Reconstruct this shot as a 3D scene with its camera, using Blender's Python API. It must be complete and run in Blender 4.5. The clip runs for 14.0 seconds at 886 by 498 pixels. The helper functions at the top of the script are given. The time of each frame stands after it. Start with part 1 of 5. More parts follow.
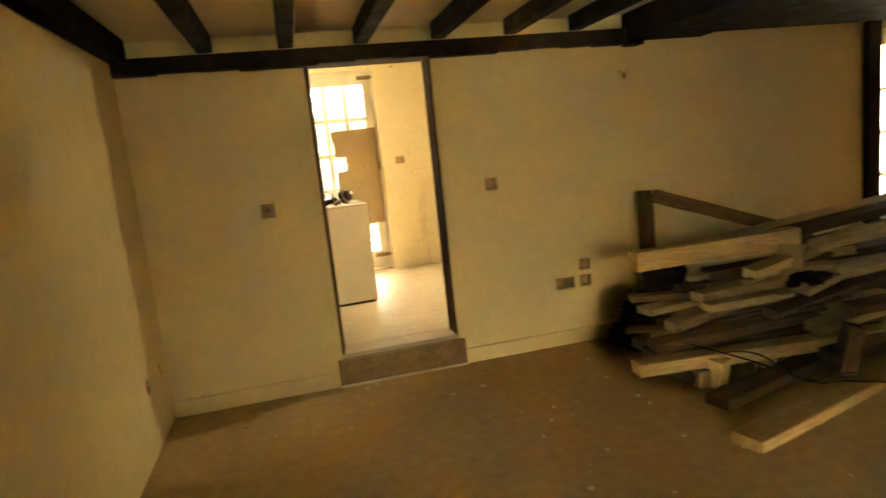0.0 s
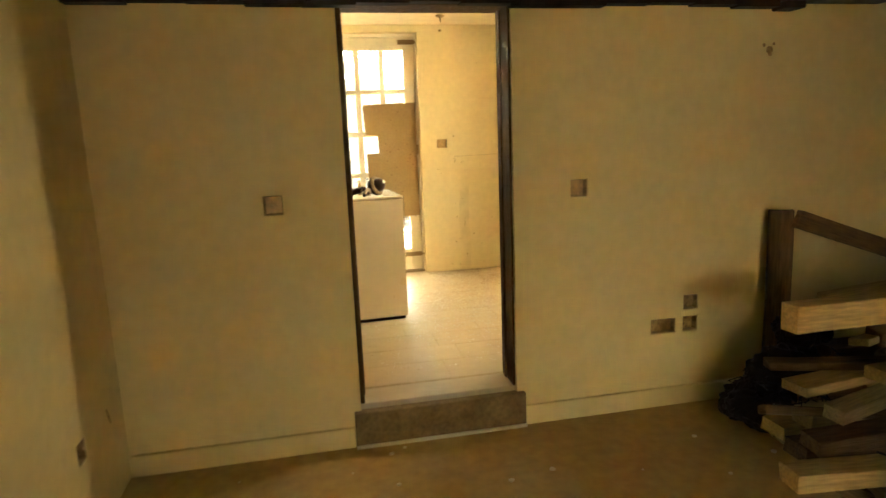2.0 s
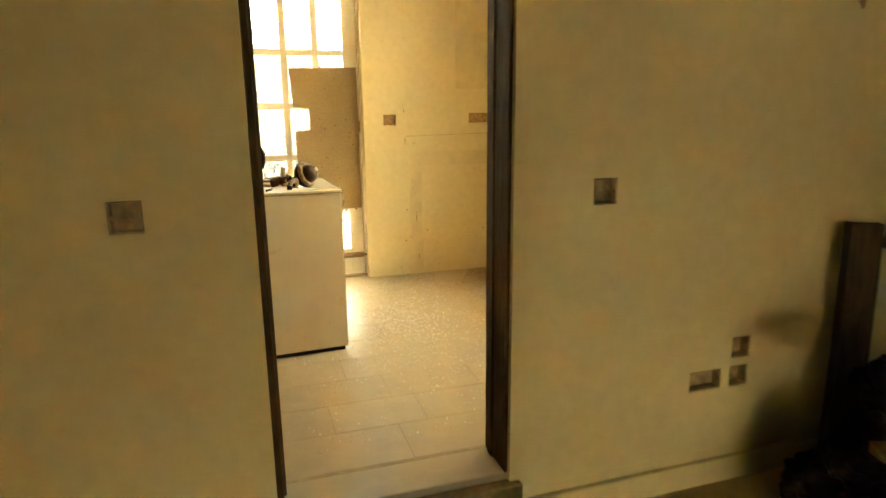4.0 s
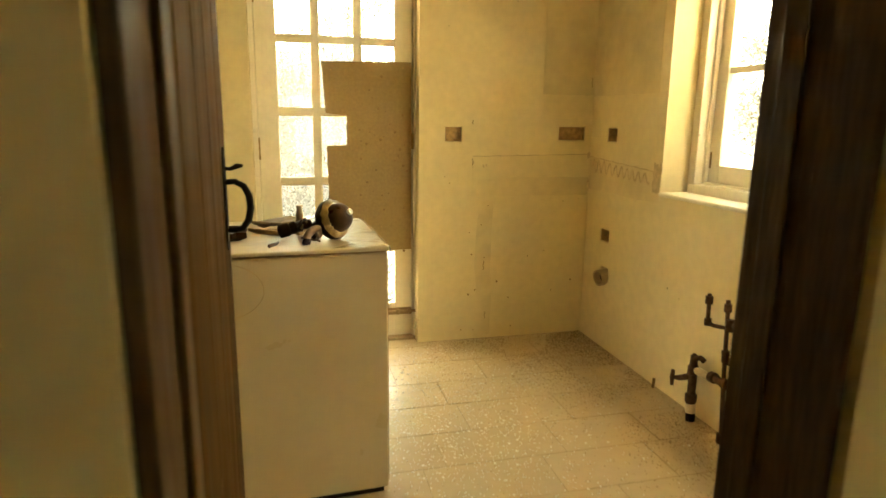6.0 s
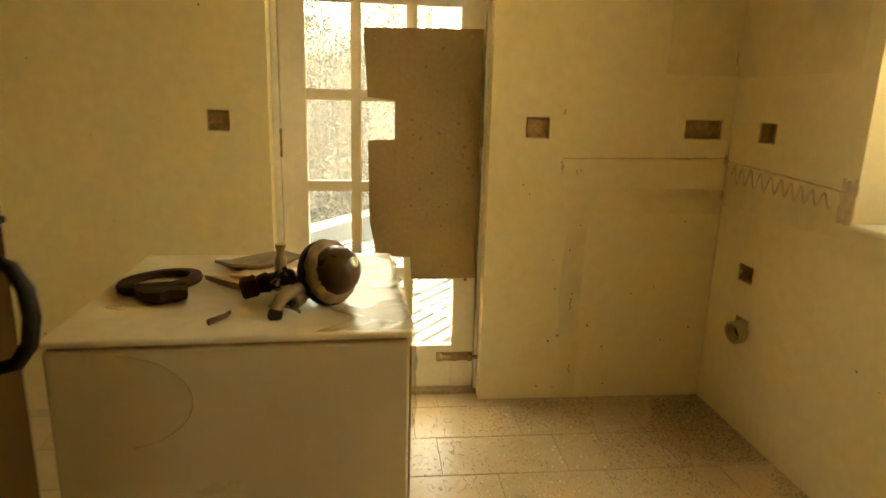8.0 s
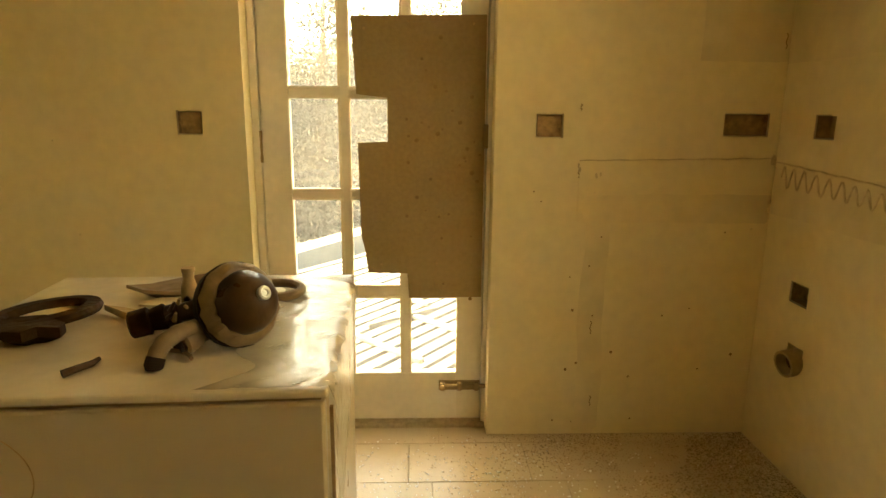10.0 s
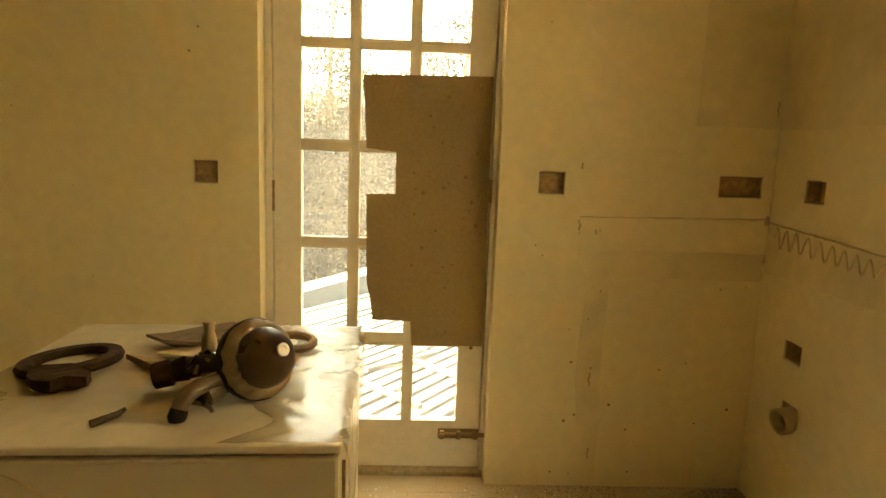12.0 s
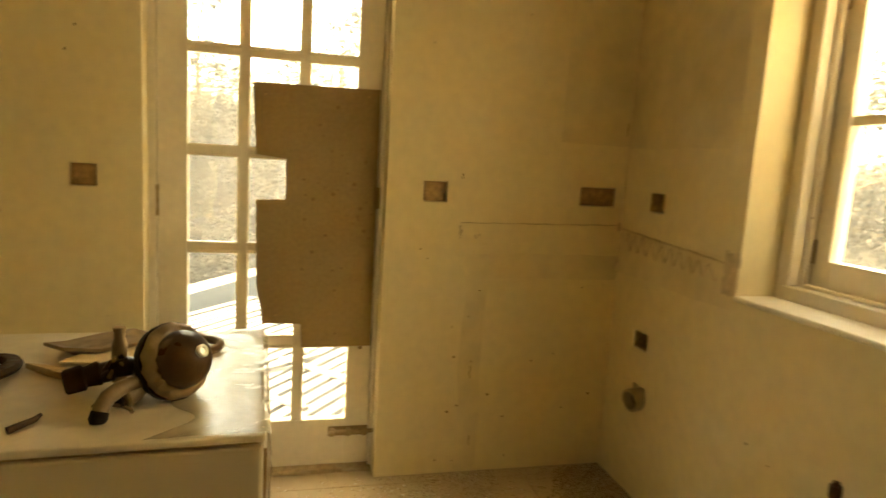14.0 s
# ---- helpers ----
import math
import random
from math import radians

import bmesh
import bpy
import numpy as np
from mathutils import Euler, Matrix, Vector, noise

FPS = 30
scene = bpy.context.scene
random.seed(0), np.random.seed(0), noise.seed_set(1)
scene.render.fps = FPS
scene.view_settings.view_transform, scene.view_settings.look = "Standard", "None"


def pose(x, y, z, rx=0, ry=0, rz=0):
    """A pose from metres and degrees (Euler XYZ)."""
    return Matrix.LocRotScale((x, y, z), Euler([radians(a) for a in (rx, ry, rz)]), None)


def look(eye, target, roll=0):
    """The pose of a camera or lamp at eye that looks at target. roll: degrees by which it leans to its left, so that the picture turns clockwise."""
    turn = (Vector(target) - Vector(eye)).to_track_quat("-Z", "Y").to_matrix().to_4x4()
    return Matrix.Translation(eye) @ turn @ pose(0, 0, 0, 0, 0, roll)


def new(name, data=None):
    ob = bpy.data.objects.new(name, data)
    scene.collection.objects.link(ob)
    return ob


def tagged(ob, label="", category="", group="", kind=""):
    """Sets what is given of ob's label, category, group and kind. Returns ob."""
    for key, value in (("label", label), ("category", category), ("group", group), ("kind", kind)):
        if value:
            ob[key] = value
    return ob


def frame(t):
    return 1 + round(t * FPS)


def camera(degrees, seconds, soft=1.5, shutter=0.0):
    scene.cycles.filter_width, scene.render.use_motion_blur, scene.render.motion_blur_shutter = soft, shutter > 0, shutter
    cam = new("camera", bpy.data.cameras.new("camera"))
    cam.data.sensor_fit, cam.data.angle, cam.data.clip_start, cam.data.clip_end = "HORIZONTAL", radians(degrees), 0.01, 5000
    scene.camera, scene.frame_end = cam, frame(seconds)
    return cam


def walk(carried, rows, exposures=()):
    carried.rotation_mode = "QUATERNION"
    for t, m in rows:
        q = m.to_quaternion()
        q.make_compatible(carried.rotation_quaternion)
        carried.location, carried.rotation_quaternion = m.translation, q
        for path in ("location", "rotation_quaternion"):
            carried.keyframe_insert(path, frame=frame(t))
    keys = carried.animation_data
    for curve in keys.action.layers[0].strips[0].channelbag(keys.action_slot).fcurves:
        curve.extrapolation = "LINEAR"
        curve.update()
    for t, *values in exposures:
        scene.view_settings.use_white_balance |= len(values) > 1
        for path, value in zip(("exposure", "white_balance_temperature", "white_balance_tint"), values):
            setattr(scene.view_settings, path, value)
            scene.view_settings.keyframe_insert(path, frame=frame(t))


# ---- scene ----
cam = camera(72.2, 14.0, shutter=0.5)
PATH = [
    (0, (0.245, 0.558, 1.382), (0.697, 2.48, 1.065), -6.0),
    (0.5, (0.216, 0.737, 1.377), (0.475, 2.696, 1.067), -4.7),
    (1, (0.299, 1.037, 1.375), (0.454, 2.995, 0.997), -1.8),
    (1.5, (0.338, 1.294, 1.37), (0.607, 3.242, 1.005), 0.5),
    (2, (0.287, 1.604, 1.407), (0.673, 3.532, 1.04), -2.2),
    (2.2, (0.29, 1.676, 1.407), (0.74, 3.593, 1.055), -1.8),
    (4.3, (0.408, 2.802, 1.389), (0.994, 4.661, 0.941), -0.6),
    (4.5, (0.387, 2.954, 1.38), (0.966, 4.819, 0.948), -0.8),
    (5, (0.484, 3.239, 1.392), (0.955, 5.134, 0.959), 0.8),
    (5.5, (0.513, 3.521, 1.378), (0.988, 5.403, 0.897), 0.9),
    (6, (0.547, 3.757, 1.404), (1.018, 5.657, 0.992), 0.8),
    (6.5, (0.676, 4.001, 1.374), (1.028, 5.919, 0.929), -0.5),
    (7, (0.764, 4.156, 1.391), (0.935, 6.107, 0.984), -0.5),
    (7.5, (0.773, 4.34, 1.386), (0.98, 6.284, 0.966), 1.9),
    (8, (0.764, 4.557, 1.412), (0.975, 6.492, 0.952), 1.6),
    (8.5, (0.833, 4.703, 1.388), (0.948, 6.652, 0.954), -0.1),
    (8.7, (0.888, 4.743, 1.389), (0.984, 6.699, 0.981), 1.4),
    (10.8, (0.945, 4.833, 1.367), (0.972, 6.782, 0.918), -1.3),
    (11, (0.938, 4.826, 1.378), (0.956, 6.778, 0.947), -1.8),
    (11.5, (0.925, 4.793, 1.409), (0.977, 6.761, 1.054), 1.0),
    (12, (0.92, 4.777, 1.422), (0.997, 6.752, 1.115), 2.1),
    (12.5, (0.923, 4.774, 1.421), (1.008, 6.749, 1.118), 2.1),
    (13, (0.924, 4.773, 1.42), (1.004, 6.749, 1.117), 1.8),
    (13.5, (0.918, 4.746, 1.427), (1.104, 6.713, 1.12), 2.7),
    (14, (0.854, 4.659, 1.446), (1.337, 6.579, 1.165), 3.5),
]
EXPOSURES = [(0.0, 7.78, 5950, 17), (2.0, 7.58, 5850, 14), (4.5, 7.4, 5700, 9), (5.0, 7.27, 5700, 8), (5.5, 7.12, 5800, 7), (6.0, 6.9, 5950, 6),
             (6.5, 6.57, 6200, 6), (8.5, 6.22, 6500, 9), (11.0, 6.09, 6600, 11), (14.0, 6.05, 6600, 11)]
walk(cam, [(t, look(eye, target, roll)) for t, eye, target, roll in PATH], EXPOSURES)

# ---- world and sun ----
WARM = (1.0, 0.74, 0.36)
world = bpy.data.worlds.new("sky")
scene.world = world
world.use_nodes = True
wn = world.node_tree.nodes
sky = wn.new("ShaderNodeTexSky")
sky.sky_type, sky.sun_disc = "NISHITA", False
sky.sun_elevation, sky.sun_rotation = radians(52), radians(-95)
sky.air_density, sky.dust_density = 1.0, 4.0
cast = wn.new("ShaderNodeMix")
cast.data_type, cast.blend_type = "RGBA", "MULTIPLY"
cast.inputs[0].default_value = 1.0
cast.inputs[7].default_value = (*WARM, 1)
world.node_tree.links.new(sky.outputs[0], cast.inputs[6])
world.node_tree.links.new(cast.outputs[2], wn["Background"].inputs[0])
wn["Background"].inputs[1].default_value = 0.15
sun = new("sun", bpy.data.lights.new("sun", "SUN"))
sun.data.energy, sun.data.angle, sun.data.color = 0.7, radians(14), WARM
sun.matrix_world = look((-6, -0.5, 8), (0, 0, 0))

# sky light through the upper lights of the kitchen window
skylight = new("window_sky_light", bpy.data.lights.new("window_sky_light", "AREA"))
skylight.data.shape, skylight.data.size, skylight.data.size_y = "RECTANGLE", 1.16, 0.24
skylight.data.energy, skylight.data.color = 0.19, WARM
skylight.matrix_world = look((2.45, 5.55, 1.985), (1.45, 5.60, 1.40))


# ---- materials ----
def material(name, base, rough=0.6, metal=0.0, grain=(30.0, 0.10), blotch=(1.5, 0.12), bump=(60.0, 0.15), tint=None,
             stretch=(1, 1, 1), rnd=0.0, spots=None, rough_var=0.12, coat=0.0, world=False, spec=0.5):
    """A procedural surface: colour varied at two scales, relief, uneven gloss, optional spots (scale, threshold, colour)."""
    m = bpy.data.materials.new(name)
    m.use_nodes = True
    n, l = m.node_tree.nodes, m.node_tree.links
    b = n["Principled BSDF"]
    b.inputs["Metallic"].default_value = metal
    b.inputs["Specular IOR Level"].default_value = spec
    b.inputs["Coat Weight"].default_value = coat
    b.inputs["Coat Roughness"].default_value = 0.15
    geo = n.new("ShaderNodeTexCoord")
    mp = n.new("ShaderNodeMapping")
    mp.inputs["Scale"].default_value = stretch
    l.new(n.new("ShaderNodeNewGeometry").outputs["Position"] if world else geo.outputs["Object"], mp.inputs[0])
    src = mp.outputs[0]
    if rnd:
        oi = n.new("ShaderNodeObjectInfo")
    if rnd and not world:
        sh = n.new("ShaderNodeVectorMath")
        sh.operation = "MULTIPLY_ADD"
        l.new(oi.outputs["Random"], sh.inputs[0])
        sh.inputs[1].default_value = (13.0, 7.0, 5.0)
        l.new(src, sh.inputs[2])
        src = sh.outputs[0]

    def noise_tex(scale, detail=4):
        t = n.new("ShaderNodeTexNoise")
        t.inputs["Scale"].default_value, t.inputs["Detail"].default_value = scale, detail
        l.new(src, t.inputs["Vector"])
        return t.outputs["Fac"]

    def ramp(fac, lo, hi):
        r = n.new("ShaderNodeMapRange")
        r.inputs["From Min"].default_value, r.inputs["From Max"].default_value = 0.3, 0.7
        r.inputs["To Min"].default_value, r.inputs["To Max"].default_value = lo, hi
        l.new(fac, r.inputs["Value"])
        return r.outputs[0]

    g, k = noise_tex(grain[0], 6), noise_tex(blotch[0], 3)
    a, c = ramp(g, 1 - grain[1], 1 + grain[1]), ramp(k, 1 - blotch[1], 1 + blotch[1])
    mul = n.new("ShaderNodeMath")
    mul.operation = "MULTIPLY"
    l.new(a, mul.inputs[0]), l.new(c, mul.inputs[1])
    val = mul.outputs[0]
    if rnd:
        rr = n.new("ShaderNodeMapRange")
        rr.inputs["To Min"].default_value, rr.inputs["To Max"].default_value = 1 - rnd, 1 + rnd
        l.new(oi.outputs["Random"], rr.inputs["Value"])
        m2 = n.new("ShaderNodeMath")
        m2.operation = "MULTIPLY"
        l.new(val, m2.inputs[0]), l.new(rr.outputs[0], m2.inputs[1])
        val = m2.outputs[0]
    col = n.new("ShaderNodeMix")
    col.data_type = "RGBA"
    col.inputs[6].default_value = (*base, 1)
    col.inputs[7].default_value = (*(tint or base), 1)
    l.new(ramp(k, 0, 1), col.inputs[0])
    vm = n.new("ShaderNodeVectorMath")
    vm.operation = "SCALE"
    l.new(col.outputs[2], vm.inputs[0]), l.new(val, vm.inputs["Scale"])
    out = vm.outputs[0]
    if spots:
        scale, edge, colour = spots
        sp = n.new("ShaderNodeTexVoronoi")
        sp.inputs["Scale"].default_value = scale
        l.new(src, sp.inputs["Vector"])
        th = n.new("ShaderNodeMapRange")
        th.inputs["From Min"].default_value, th.inputs["From Max"].default_value = edge, edge * 0.6
        l.new(sp.outputs["Distance"], th.inputs["Value"])
        pick = n.new("ShaderNodeMath")
        pick.operation = "MULTIPLY"
        sel = noise_tex(scale * 0.7, 1)
        st = n.new("ShaderNodeMapRange")
        st.inputs["From Min"].default_value, st.inputs["From Max"].default_value = 0.5, 0.6
        l.new(sel, st.inputs["Value"])
        l.new(th.outputs[0], pick.inputs[0]), l.new(st.outputs[0], pick.inputs[1])
        sm = n.new("ShaderNodeMix")
        sm.data_type = "RGBA"
        sm.inputs[7].default_value = (*colour, 1)
        l.new(pick.outputs[0], sm.inputs[0]), l.new(out, sm.inputs[6])
        out = sm.outputs[2]
    l.new(out, b.inputs["Base Color"])
    l.new(ramp(noise_tex(grain[0] * 0.4), max(0.02, rough - rough_var), min(1, rough + rough_var)), b.inputs["Roughness"])
    if bump[1]:
        bp = n.new("ShaderNodeBump")
        bp.inputs["Strength"].default_value, bp.inputs["Distance"].default_value = bump[1], 0.01
        l.new(noise_tex(bump[0], 5), bp.inputs["Height"])
        l.new(bp.outputs[0], b.inputs["Normal"])
    return m


def glass_material(name, dust=0.0):
    """Clear glass; dust is the share veiled by a scattering film that stands for dirt and outdoor glare."""
    m = bpy.data.materials.new(name)
    m.use_nodes = True
    n, l = m.node_tree.nodes, m.node_tree.links
    b = n["Principled BSDF"]
    if dust:
        veil, mix = n.new("ShaderNodeBsdfTranslucent"), n.new("ShaderNodeMixShader")
        veil.inputs[0].default_value = (0.8, 0.8, 0.8, 1)
        dirt, rng_node = n.new("ShaderNodeTexNoise"), n.new("ShaderNodeMapRange")
        dirt.inputs["Scale"].default_value, dirt.inputs["Detail"].default_value = 14, 5
        rng_node.inputs["To Min"].default_value, rng_node.inputs["To Max"].default_value = dust * 0.5, dust * 1.6
        l.new(n.new("ShaderNodeTexCoord").outputs["Object"], dirt.inputs["Vector"])
        l.new(dirt.outputs["Fac"], rng_node.inputs["Value"]), l.new(rng_node.outputs[0], mix.inputs[0])
        l.new(b.outputs[0], mix.inputs[1]), l.new(veil.outputs[0], mix.inputs[2])
        l.new(mix.outputs[0], n["Material Output"].inputs[0])
    b.inputs["Base Color"].default_value = (0.97, 0.98, 0.97, 1)
    b.inputs["Roughness"].default_value = 0.0
    b.inputs["Transmission Weight"].default_value = 1.0
    b.inputs["IOR"].default_value = 1.45
    return m


def film_material(name):
    """Thin clear plastic: mostly see-through, with a milky share and sharp gloss."""
    m = bpy.data.materials.new(name)
    m.use_nodes = True
    n, l = m.node_tree.nodes, m.node_tree.links
    b = n["Principled BSDF"]
    b.inputs["Base Color"].default_value = (0.64, 0.528, 0.344, 1)
    b.inputs["Roughness"].default_value = 0.21
    b.inputs["Specular IOR Level"].default_value = 0.6
    milky, clear, mix = n.new("ShaderNodeTexNoise"), n.new("ShaderNodeBsdfTransparent"), n.new("ShaderNodeMixShader")
    share, bump = n.new("ShaderNodeMapRange"), n.new("ShaderNodeBump")
    milky.inputs["Scale"].default_value, milky.inputs["Detail"].default_value = 18, 4
    share.inputs["To Min"].default_value, share.inputs["To Max"].default_value = 0.42, 0.60
    bump.inputs["Strength"].default_value, bump.inputs["Distance"].default_value = 0.35, 0.01
    l.new(n.new("ShaderNodeTexCoord").outputs["Object"], milky.inputs["Vector"])
    l.new(milky.outputs["Fac"], share.inputs["Value"]), l.new(milky.outputs["Fac"], bump.inputs["Height"])
    l.new(bump.outputs[0], b.inputs["Normal"]), l.new(share.outputs[0], mix.inputs[0])
    l.new(clear.outputs[0], mix.inputs[1]), l.new(b.outputs[0], mix.inputs[2])
    l.new(mix.outputs[0], n["Material Output"].inputs[0])
    return m


def leaf_material(name, dark, light):
    """Foliage: two mottled tones, as much light passed through the leaf as thrown back."""
    m = bpy.data.materials.new(name)
    m.use_nodes = True
    n, l = m.node_tree.nodes, m.node_tree.links
    tone, mott = n.new("ShaderNodeMix"), n.new("ShaderNodeTexNoise")
    tone.data_type = "RGBA"
    tone.inputs[6].default_value, tone.inputs[7].default_value = (*dark, 1), (*light, 1)
    mott.inputs["Scale"].default_value, mott.inputs["Detail"].default_value = 3.2, 6
    face, back, mix = n.new("ShaderNodeBsdfDiffuse"), n.new("ShaderNodeBsdfTranslucent"), n.new("ShaderNodeMixShader")
    mix.inputs[0].default_value = 0.5
    l.new(n.new("ShaderNodeTexCoord").outputs["Object"], mott.inputs["Vector"]), l.new(mott.outputs["Fac"], tone.inputs[0])
    l.new(tone.outputs[2], face.inputs[0]), l.new(tone.outputs[2], back.inputs[0])
    l.new(face.outputs[0], mix.inputs[1]), l.new(back.outputs[0], mix.inputs[2])
    l.new(mix.outputs[0], n["Material Output"].inputs[0])
    return m


M = dict(
    plaster=material("cream_plaster", (0.74, 0.580, 0.258), 0.75, grain=(18, 0.04), blotch=(1.1, 0.07), bump=(7, 0.25), tint=(0.70, 0.537, 0.226)),
    kplaster=material("kitchen_plaster", (0.78, 0.665, 0.395), 0.65, grain=(22, 0.04), blotch=(1.4, 0.06), bump=(9, 0.22), tint=(0.74, 0.62, 0.355),
                      spots=(9.0, 0.05, (0.30, 0.22, 0.12))),
    patch=material("dirty_plaster", (0.725, 0.608, 0.357), 0.7, grain=(14, 0.06), blotch=(3, 0.12), bump=(20, 0.3), tint=(0.70, 0.585, 0.34)),
    ceil=material("ceiling_paint", (0.72, 0.576, 0.344), 0.8, grain=(12, 0.06), blotch=(1.3, 0.12), bump=(9, 0.3)),
    old_beam=material("dark_stained_oak", (0.02, 0.00837, 0.00154), 0.7, spec=0.2, grain=(22, 0.35), blotch=(3, 0.3), bump=(30, 0.5), stretch=(1, 1, 1), rnd=0.15),
    frame_wood=material("brown_stained_softwood", (0.085, 0.04, 0.0108), 0.6, spec=0.1, grain=(30, 0.25), blotch=(4, 0.2), bump=(45, 0.2), stretch=(4, 4, 0.5)),
    plank_wood=material("varnished_pine", (0.068, 0.0320, 0.0080), 0.8, spec=0.02, grain=(15, 0.10), blotch=(2.2, 0.32), bump=(22, 0.05), stretch=(4, 4, 0.3), rnd=0.16),
    timber=material("reclaimed_softwood", (0.50, 0.325, 0.110), 0.75, grain=(22, 0.25), blotch=(4, 0.3), bump=(35, 0.4), stretch=(0.5, 4, 4), rnd=0.35, tint=(0.35, 0.222, 0.072)),
    dark_timber=material("weathered_dark_timber", (0.125, 0.068, 0.022), 0.8, spec=0.2, grain=(22, 0.3), blotch=(4, 0.3), bump=(35, 0.5), stretch=(0.5, 4, 4), rnd=0.35),
    paint=material("white_gloss_paint", (0.80, 0.72, 0.575), 0.35, grain=(40, 0.03), blotch=(5, 0.06), bump=(30, 0.06), rough_var=0.08),
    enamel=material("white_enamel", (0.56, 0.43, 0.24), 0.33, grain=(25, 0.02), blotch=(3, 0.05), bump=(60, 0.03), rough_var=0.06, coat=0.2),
    film=film_material("wrinkled_plastic_film"),
    hardboard=material("stained_hardboard", (0.31, 0.211, 0.084), 0.7, grain=(60, 0.08), blotch=(2.5, 0.15), bump=(80, 0.1), spots=(5.0, 0.05, (0.17, 0.11, 0.045))),
    screed=material("dusty_screed_floor", (0.54, 0.350, 0.108), 0.85, grain=(17, 0.12), blotch=(1.7, 0.22), bump=(23, 0.12), tint=(0.42, 0.262, 0.078)),
    tile=material("worn_floor_slab", (0.5, 0.394, 0.241), 0.37, grain=(13, 0.06), blotch=(1.1, 0.08), bump=(16, 0.16), world=True, tint=(0.46, 0.36, 0.215), rnd=0.05, rough_var=0.03),
    joint=material("floor_joint", (0.43, 0.335, 0.195), 0.85, grain=(60, 0.2), bump=(60, 0.4)),
    iron=material("black_iron", (0.016, 0.0105, 0.006), 0.7, spec=0.2, metal=0.0, grain=(60, 0.3), bump=(50, 0.4)),
    rust=material("rusty_steel", (0.085, 0.041, 0.014), 0.65, metal=0.4, grain=(50, 0.4), blotch=(12, 0.3), bump=(60, 0.4)),
    galv=material("dull_galvanised_steel", (0.4, 0.251, 0.0924), 0.6, metal=0.0, grain=(40, 0.3), blotch=(15, 0.35), bump=(50, 0.3)),
    copper=material("tarnished_copper", (0.095, 0.046, 0.017), 0.5, metal=0.35, grain=(50, 0.35), blotch=(14, 0.3), bump=(60, 0.2)),
    white_plastic=material("aged_white_plastic", (0.7, 0.595, 0.396), 0.4, grain=(40, 0.05), blotch=(6, 0.1), bump=(50, 0.08)),
    grey_plastic=material("grey_waste_pipe", (0.46, 0.344, 0.177), 0.5, grain=(40, 0.1), blotch=(8, 0.15), bump=(50, 0.1)),
    rubber=material("black_rubber", (0.014, 0.00651, 0.00231), 0.7, spec=0.2, grain=(60, 0.2), bump=(70, 0.2)),
    dark_brown=material("dark_brown_fitting", (0.046, 0.0195, 0.00462), 0.36, spec=0.35, grain=(40, 0.3), blotch=(9, 0.3), bump=(40, 0.15), rough_var=0.1),
    pale_band=material("pale_tarnished_brass", (0.2, 0.123, 0.0447), 0.55, metal=0.1, grain=(40, 0.2), blotch=(12, 0.25), bump=(50, 0.2)),
    leather=material("worn_brown_leather", (0.042, 0.0186, 0.00462), 0.75, spec=0.12, grain=(40, 0.25), blotch=(8, 0.3), bump=(50, 0.4)),
    paper=material("crumpled_paper", (0.52, 0.391, 0.208), 0.8, grain=(30, 0.1), blotch=(8, 0.2), bump=(20, 0.5)),
    adhesive=material("old_tile_adhesive", (0.6, 0.48, 0.292), 0.85, grain=(40, 0.15), blotch=(8, 0.2), bump=(30, 0.4)),
    mark=material("grime", (0.3, 0.186, 0.077), 0.9, grain=(50, 0.3), bump=(40, 0.3)),
    soil=material("trodden_earth", (0.026, 0.023, 0.019), 0.9, grain=(6, 0.3), blotch=(0.6, 0.3), bump=(12, 0.6)),
    # grey set dark and slightly blue to offset the strong warm light outdoors
    deck=material("muted_grey_deck_board", (0.050, 0.053, 0.060), 0.7, grain=(20, 0.15), blotch=(3, 0.15), bump=(35, 0.3), rnd=0.12, stretch=(0.5, 4, 4)),
    leaf=leaf_material("dull_foliage", (0.036, 0.037, 0.037), (0.066, 0.067, 0.066)),
    # pale reeds, lightened further so the tone includes distance haze
    pale_leaf=leaf_material("hazy_pale_reeds", (0.048, 0.050, 0.051), (0.082, 0.084, 0.084)),
    bark=material("bark", (0.10, 0.075, 0.05), 0.85, grain=(30, 0.3), bump=(30, 0.5)),
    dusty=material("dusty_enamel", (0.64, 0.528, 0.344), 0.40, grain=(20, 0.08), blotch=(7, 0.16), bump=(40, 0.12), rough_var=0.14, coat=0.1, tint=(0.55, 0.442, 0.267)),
    concrete=material("pale_yard_concrete", (0.38, 0.38, 0.38), 0.85, grain=(20, 0.12), blotch=(1.2, 0.15), bump=(30, 0.3)),
    render_coat=material("outside_render", (0.55, 0.50, 0.42), 0.8, grain=(30, 0.1), bump=(40, 0.4)),
    # the veil puts the hazy glare from outdoors into the panes
    glass=glass_material("window_glass", 0.018),
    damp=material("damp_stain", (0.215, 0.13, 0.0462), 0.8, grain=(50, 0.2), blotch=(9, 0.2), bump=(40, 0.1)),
    stain=material("old_damp_spot", (0.245, 0.152, 0.056), 0.8, grain=(50, 0.2), blotch=(9, 0.2), bump=(40, 0.1)),
    # brown of the grit, which also carries the corner's shade
    dirt=material("floor_dirt_shade", (0.25, 0.172, 0.082), 0.9, grain=(60, 0.3), blotch=(6, 0.3), bump=(60, 0.2)),
    # opaque white base holds the sparkle of the splinters in the colour
    shard=material("glint_white_glass", (0.88, 0.86, 0.80), 0.09, metal=0.0, spec=0.8, grain=(50, 0.05), bump=(50, 0), rough_var=0.04),
)


